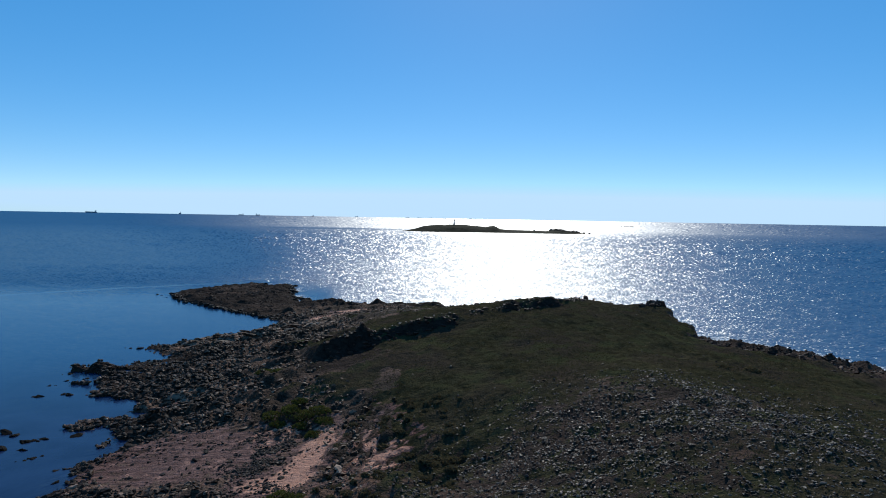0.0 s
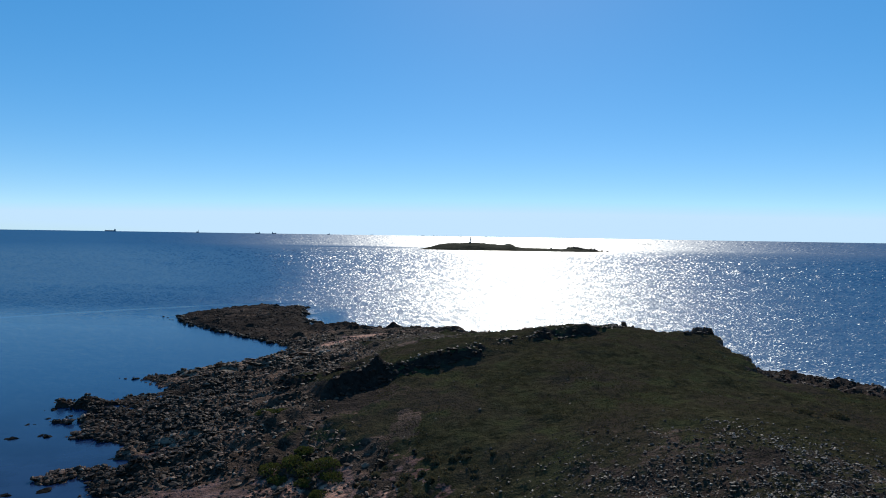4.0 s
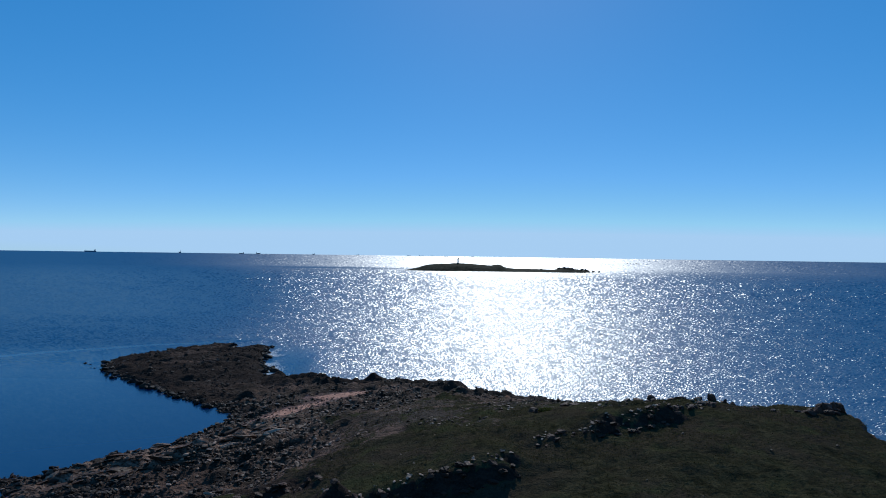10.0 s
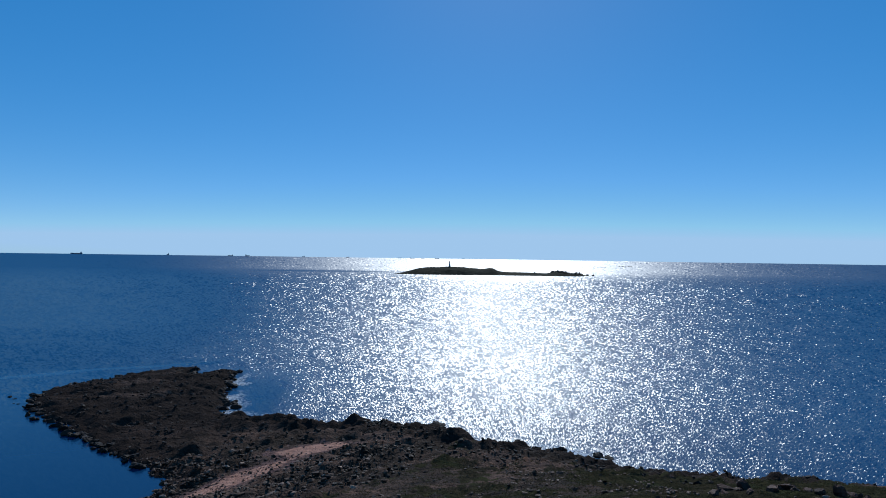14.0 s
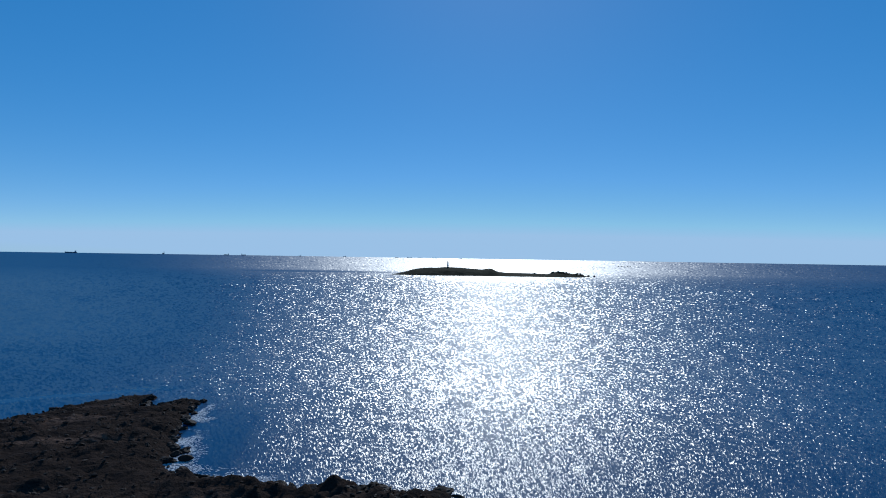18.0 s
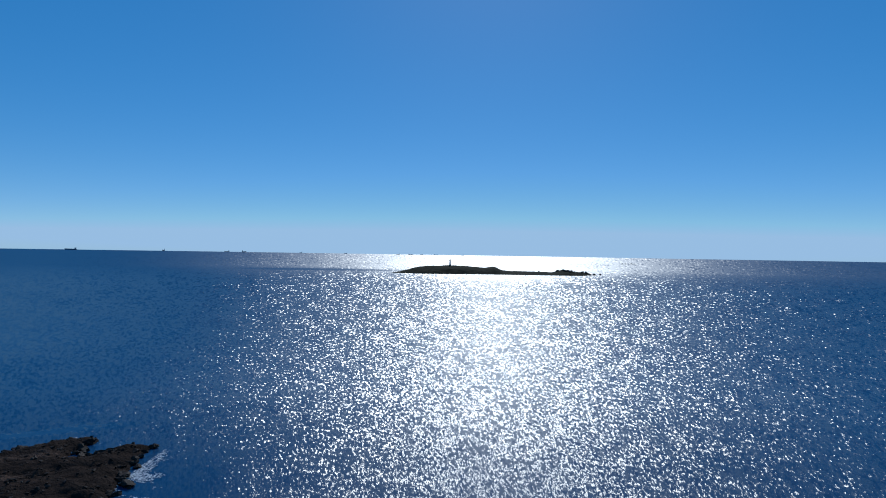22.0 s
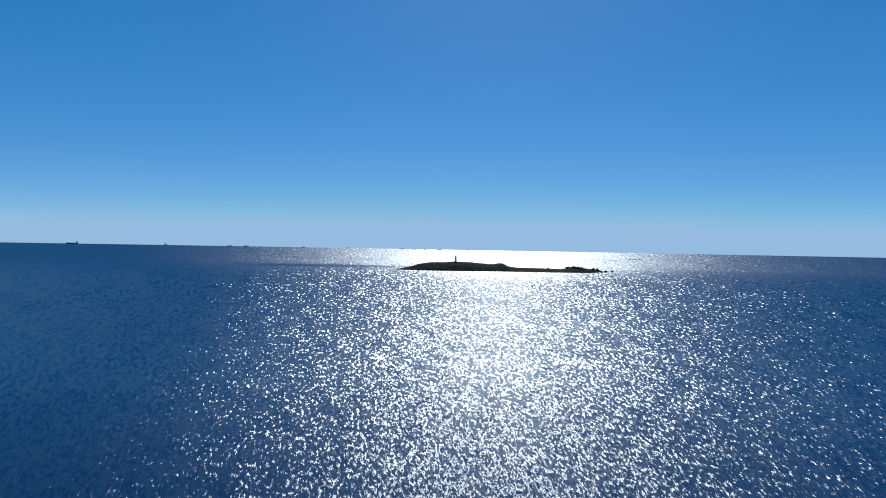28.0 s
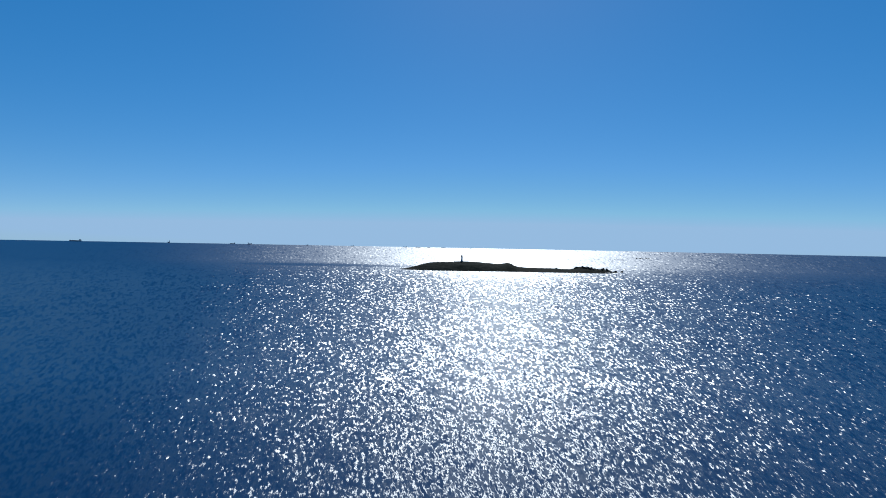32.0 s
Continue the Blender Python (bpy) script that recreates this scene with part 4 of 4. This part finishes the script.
for (ax, ay), (bx, by) in zip(SEAWARD, SEAWARD[1:]):
    for k in range(int(2.0 * math.hypot(bx - ax, by - ay)) + 2):
        s = RNG.uniform(0, 1)
        boulder("boulder", ax + s * (bx - ax) + RNG.normal(0, 0.8), ay + s * (by - ay) + RNG.normal(-0.4, 0.8), RNG.uniform(0.25, 0.75) * (0.45 if ax > 30 else 1.25), 0.7, WET_ROCK,
                "dark sea-worn boulder at the water's edge", "rock", "boulders at the water's edge", settled=0.45)
for x, y, size in ((-11.2, 164.3, 1.25), (-12.6, 164.1, 1.1), (-10.0, 164.0, 0.85), (-10.7, 163.6, 0.8), (-14.8, 164.5, 0.7), (-16.6, 164.6, 0.7), (-18.2, 164.8, 0.7), (-20, 165.2, 0.8), (-22.5, 165.2, 0.7), (9, 153, 0.8), (11.8, 153, 0.9), (16.9, 153, 0.8), (18, 152.4, 0.6), (-3.2, 163.8, 1.1)):
    boulder("boulder", x, y, size, 0.85, WET_ROCK, "large dark boulder at the water's edge", "rock", "boulders at the water's edge", z=min(0.45, max(-0.15, ground_at(x, y))))


# ---- shrubs and grass ----
def shrub(x, y, radius, height, leaves=700, label="low bright green shrub on the stony slope", material=LEAF):
    base = new("shrub")
    base.location = (x, y, ground_at(x, y) - 0.05)
    bm = bmesh.new()
    for k in range(7):
        a, lean = 2 * math.pi * k / 7 + RNG.uniform(-0.3, 0.3), RNG.uniform(0.3, 0.8)
        tip = Vector((math.cos(a) * radius * lean, math.sin(a) * radius * lean, height * 0.8))
        m = look((0, 0, 0), tip) @ Matrix.Translation((0, 0, -tip.length / 2))
        bmesh.ops.create_cone(bm, segments=5, radius1=0.012, radius2=0.04, depth=tip.length, matrix=m)
    part("stems", bm, BARK, base, "woody brown stems")
    n = leaves
    a, r, up = RNG.uniform(0, 2 * np.pi, n), np.sqrt(RNG.uniform(0, 1, n)), RNG.uniform(0.15, 1, n)
    lump = 0.75 + 0.5 * fractal(np.cos(a) * 1.6 + x, np.sin(a) * 1.6 + y, 77, 2)
    c = np.stack([np.cos(a) * r * radius * lump, np.sin(a) * r * radius * lump, height * up * np.sqrt(np.clip(1.08 - r * r, 0.05, 1))], -1)
    u, v = RNG.normal(size=(n, 3)), RNG.normal(size=(n, 3))
    u /= np.linalg.norm(u, axis=1)[:, None]
    v /= np.linalg.norm(v, axis=1)[:, None]
    long = RNG.uniform(0.07, 0.16, n)[:, None]
    verts = np.stack([c - u * long, c + v * long * 0.45, c + u * long, c - v * long * 0.45], 1).reshape(-1, 3)
    foliage = mesh_object("foliage", verts, np.arange(4 * n).reshape(-1, 4), material)
    foliage.parent = base
    return tagged(base, label, "shrub", "shrubs on the slope")


SHRUBS = [(-20.3, 86, 1.4, 0.45), (-18.8, 86.6, 1.2, 0.39), (-16.5, 75, 1.5, 0.52), (-14.8, 75.4, 1.4, 0.52), (-13.4, 74.6, 1.8, 0.65), (-11.8, 74.4, 1.7, 0.59),
          (-11, 73, 1.3, 0.52), (-11.6, 70.6, 1.1, 0.39), (-13, 72.6, 1.2, 0.45), (-15.5, 73.6, 1.1, 0.39), (-10.7, 55.5, 1.5, 0.52), (-9.5, 55, 1.3, 0.45), (29.3, 78.4, 1.2, 0.45),
          (32.4, 78.6, 1.3, 0.52), (-14.2, 77.0, 1.1, 0.39), (7, 115, 1.0, 0.33)]
for spec in SHRUBS:
    if spec[0] > 20:
        shrub(*spec, label="low dark brown-green heath bush in the turf", material=HEATH)
    else:
        shrub(*spec)
for _ in range(85):
    x, y = RNG.uniform(-9.3, 2.0), RNG.uniform(54, 73.5)
    if sand_cover(np.array([x]), np.array([y]))[0] > 0.55:
        continue
    shrub(x, y, RNG.uniform(0.3, 0.8), RNG.uniform(0.16, 0.34), 200, "small brown-green heathy bush on the sandy bank", HEATH)


def grass_weight(x, y):
    h, d = land_height(x, y), shore_distance(x, y)
    west = np.where(x < -4, smoothstep(3.2, 5.4, h), 1.0) * smoothstep(0.5, 0.2, sand_cover(x, y))
    return np.clip(west * smoothstep(2.0, 4.0, h) * smoothstep(3, 9, d) * (1 - 0.9 * np.clip(1.4 * rubble_weight(x, y), 0, 1)) * (0.45 + 1.2 * fractal(x * 0.25, y * 0.25, 99, 3)), 0, 1)


def grass_field(n):
    x, y = scatter(n, -20, 48, 44, 142, grass_weight)
    z, blades = land_height(x, y), 5
    a = RNG.uniform(0, 2 * np.pi, (n, blades))
    tall = RNG.uniform(0.05, 0.13, (n, 1)) * RNG.uniform(0.6, 1.2, (n, blades))
    lean, r = RNG.uniform(0.2, 0.9, (n, blades)) * tall, RNG.uniform(0.0, 0.10, (n, blades))
    root = np.stack([x[:, None] + np.cos(a) * r, y[:, None] + np.sin(a) * r, np.repeat(z[:, None] - 0.02, blades, 1)], -1)
    side = np.stack([-np.sin(a), np.cos(a), 0 * a], -1) * 0.025
    tip = root + np.stack([np.cos(a) * lean, np.sin(a) * lean, tall], -1)
    verts = np.stack([root - side, root + side, tip], 2).reshape(-1, 3)
    return mesh_object("grass", verts, np.arange(3 * n * blades).reshape(-1, 3), GRASS)


tagged(grass_field(52000), "short dry olive-green grass covering the plateau", "grass", kind="stuff")


# ---- rocks on the island's low eastern knob and along its near shore ----
for _ in range(34):
    x, y = RNG.normal(136, 15), RNG.normal(12, 6)
    size = RNG.uniform(0.8, 2.2)
    h = float(island_height(np.array([x]), np.array([y]))[0])
    boulder("boulder", ISLAND[0] + x, ISLAND[1] + y, size, 0.9, WET_ROCK, "dark rock on the low knob of the far island", "rock", "rocks on the island", z=max(h, 0.0))
for _ in range(26):
    x = RNG.uniform(-120, 165)
    boulder("boulder", ISLAND[0] + x, ISLAND[1] - 20 + RNG.normal(0, 3), RNG.uniform(0.6, 1.6), 0.6, WET_ROCK, "dark rock along the near shore of the far island", "rock", "rocks on the island", z=0.0)

# ---- the far reef ----
rx, ry = scatter(40, -23, 23, -5, 5, lambda x, y: np.ones_like(x))
reef = stone_field("reef_rocks", rx, ry, sizes(40, 1.2, 3.6, 1.5), 0.5, WET_ROCK, z=np.zeros(40))
reef.location = (616, 2113, sea_level(616, 2113))
tagged(reef, "low dark rocks of a distant reef awash in the sea", "reef", kind="stuff")


# ---- broken water and painted glitter along the seaward shore ----
def foam_glint_field(n, x0, x1, y0, y1, reach, small, large, dense):
    x, y = scatter(n, x0, x1, y0, y1, lambda x, y: smoothstep(-reach, -0.5, shore_distance(x, y)) * smoothstep(0.6, -0.1, shore_distance(x, y)) * ((x > -43) & ((y > 165) | (x > -8)))
                   * np.clip(dense + 2.2 * fractal(x * 0.25, y * 0.25, 111, 3), 0, 1))
    corners = 7
    a = np.linspace(0, 2 * np.pi, corners, endpoint=False)[None] + RNG.uniform(-0.3, 0.3, (n, corners))
    r = RNG.uniform(small, large, (n, 1)) * RNG.uniform(0.5, 1.2, (n, corners))
    z = 0.03 + RNG.uniform(0, 0.04, (n, 1)) + 0 * a
    verts = np.stack([x[:, None] + 1.7 * r * np.cos(a), y[:, None] + 0.7 * r * np.sin(a), z], -1).reshape(-1, 3)
    return mesh_object("foam", verts, np.arange(n * corners).reshape(-1, corners), FOAM_AND_GLINTS)


# white flecks stand for foam and for sun glitter beside the rocks
tagged(foam_glint_field(8000, -46, 44, 130, 214, 5.0, 0.03, 0.12, 0.3), "thin white flecks of foam and painted glints along the rocks", "foam", kind="stuff")
tagged(foam_glint_field(8000, 40, 84, 70, 138, 3.4, 0.06, 0.24, 0.5), "white line of foam and painted glitter along the eastern beach", "foam", kind="stuff")
tagged(foam_glint_field(4200, -10, 42, 134, 172, 4.0, 0.04, 0.19, 0.5), "bright broken surf washing round the seaward rocks", "foam", kind="stuff")
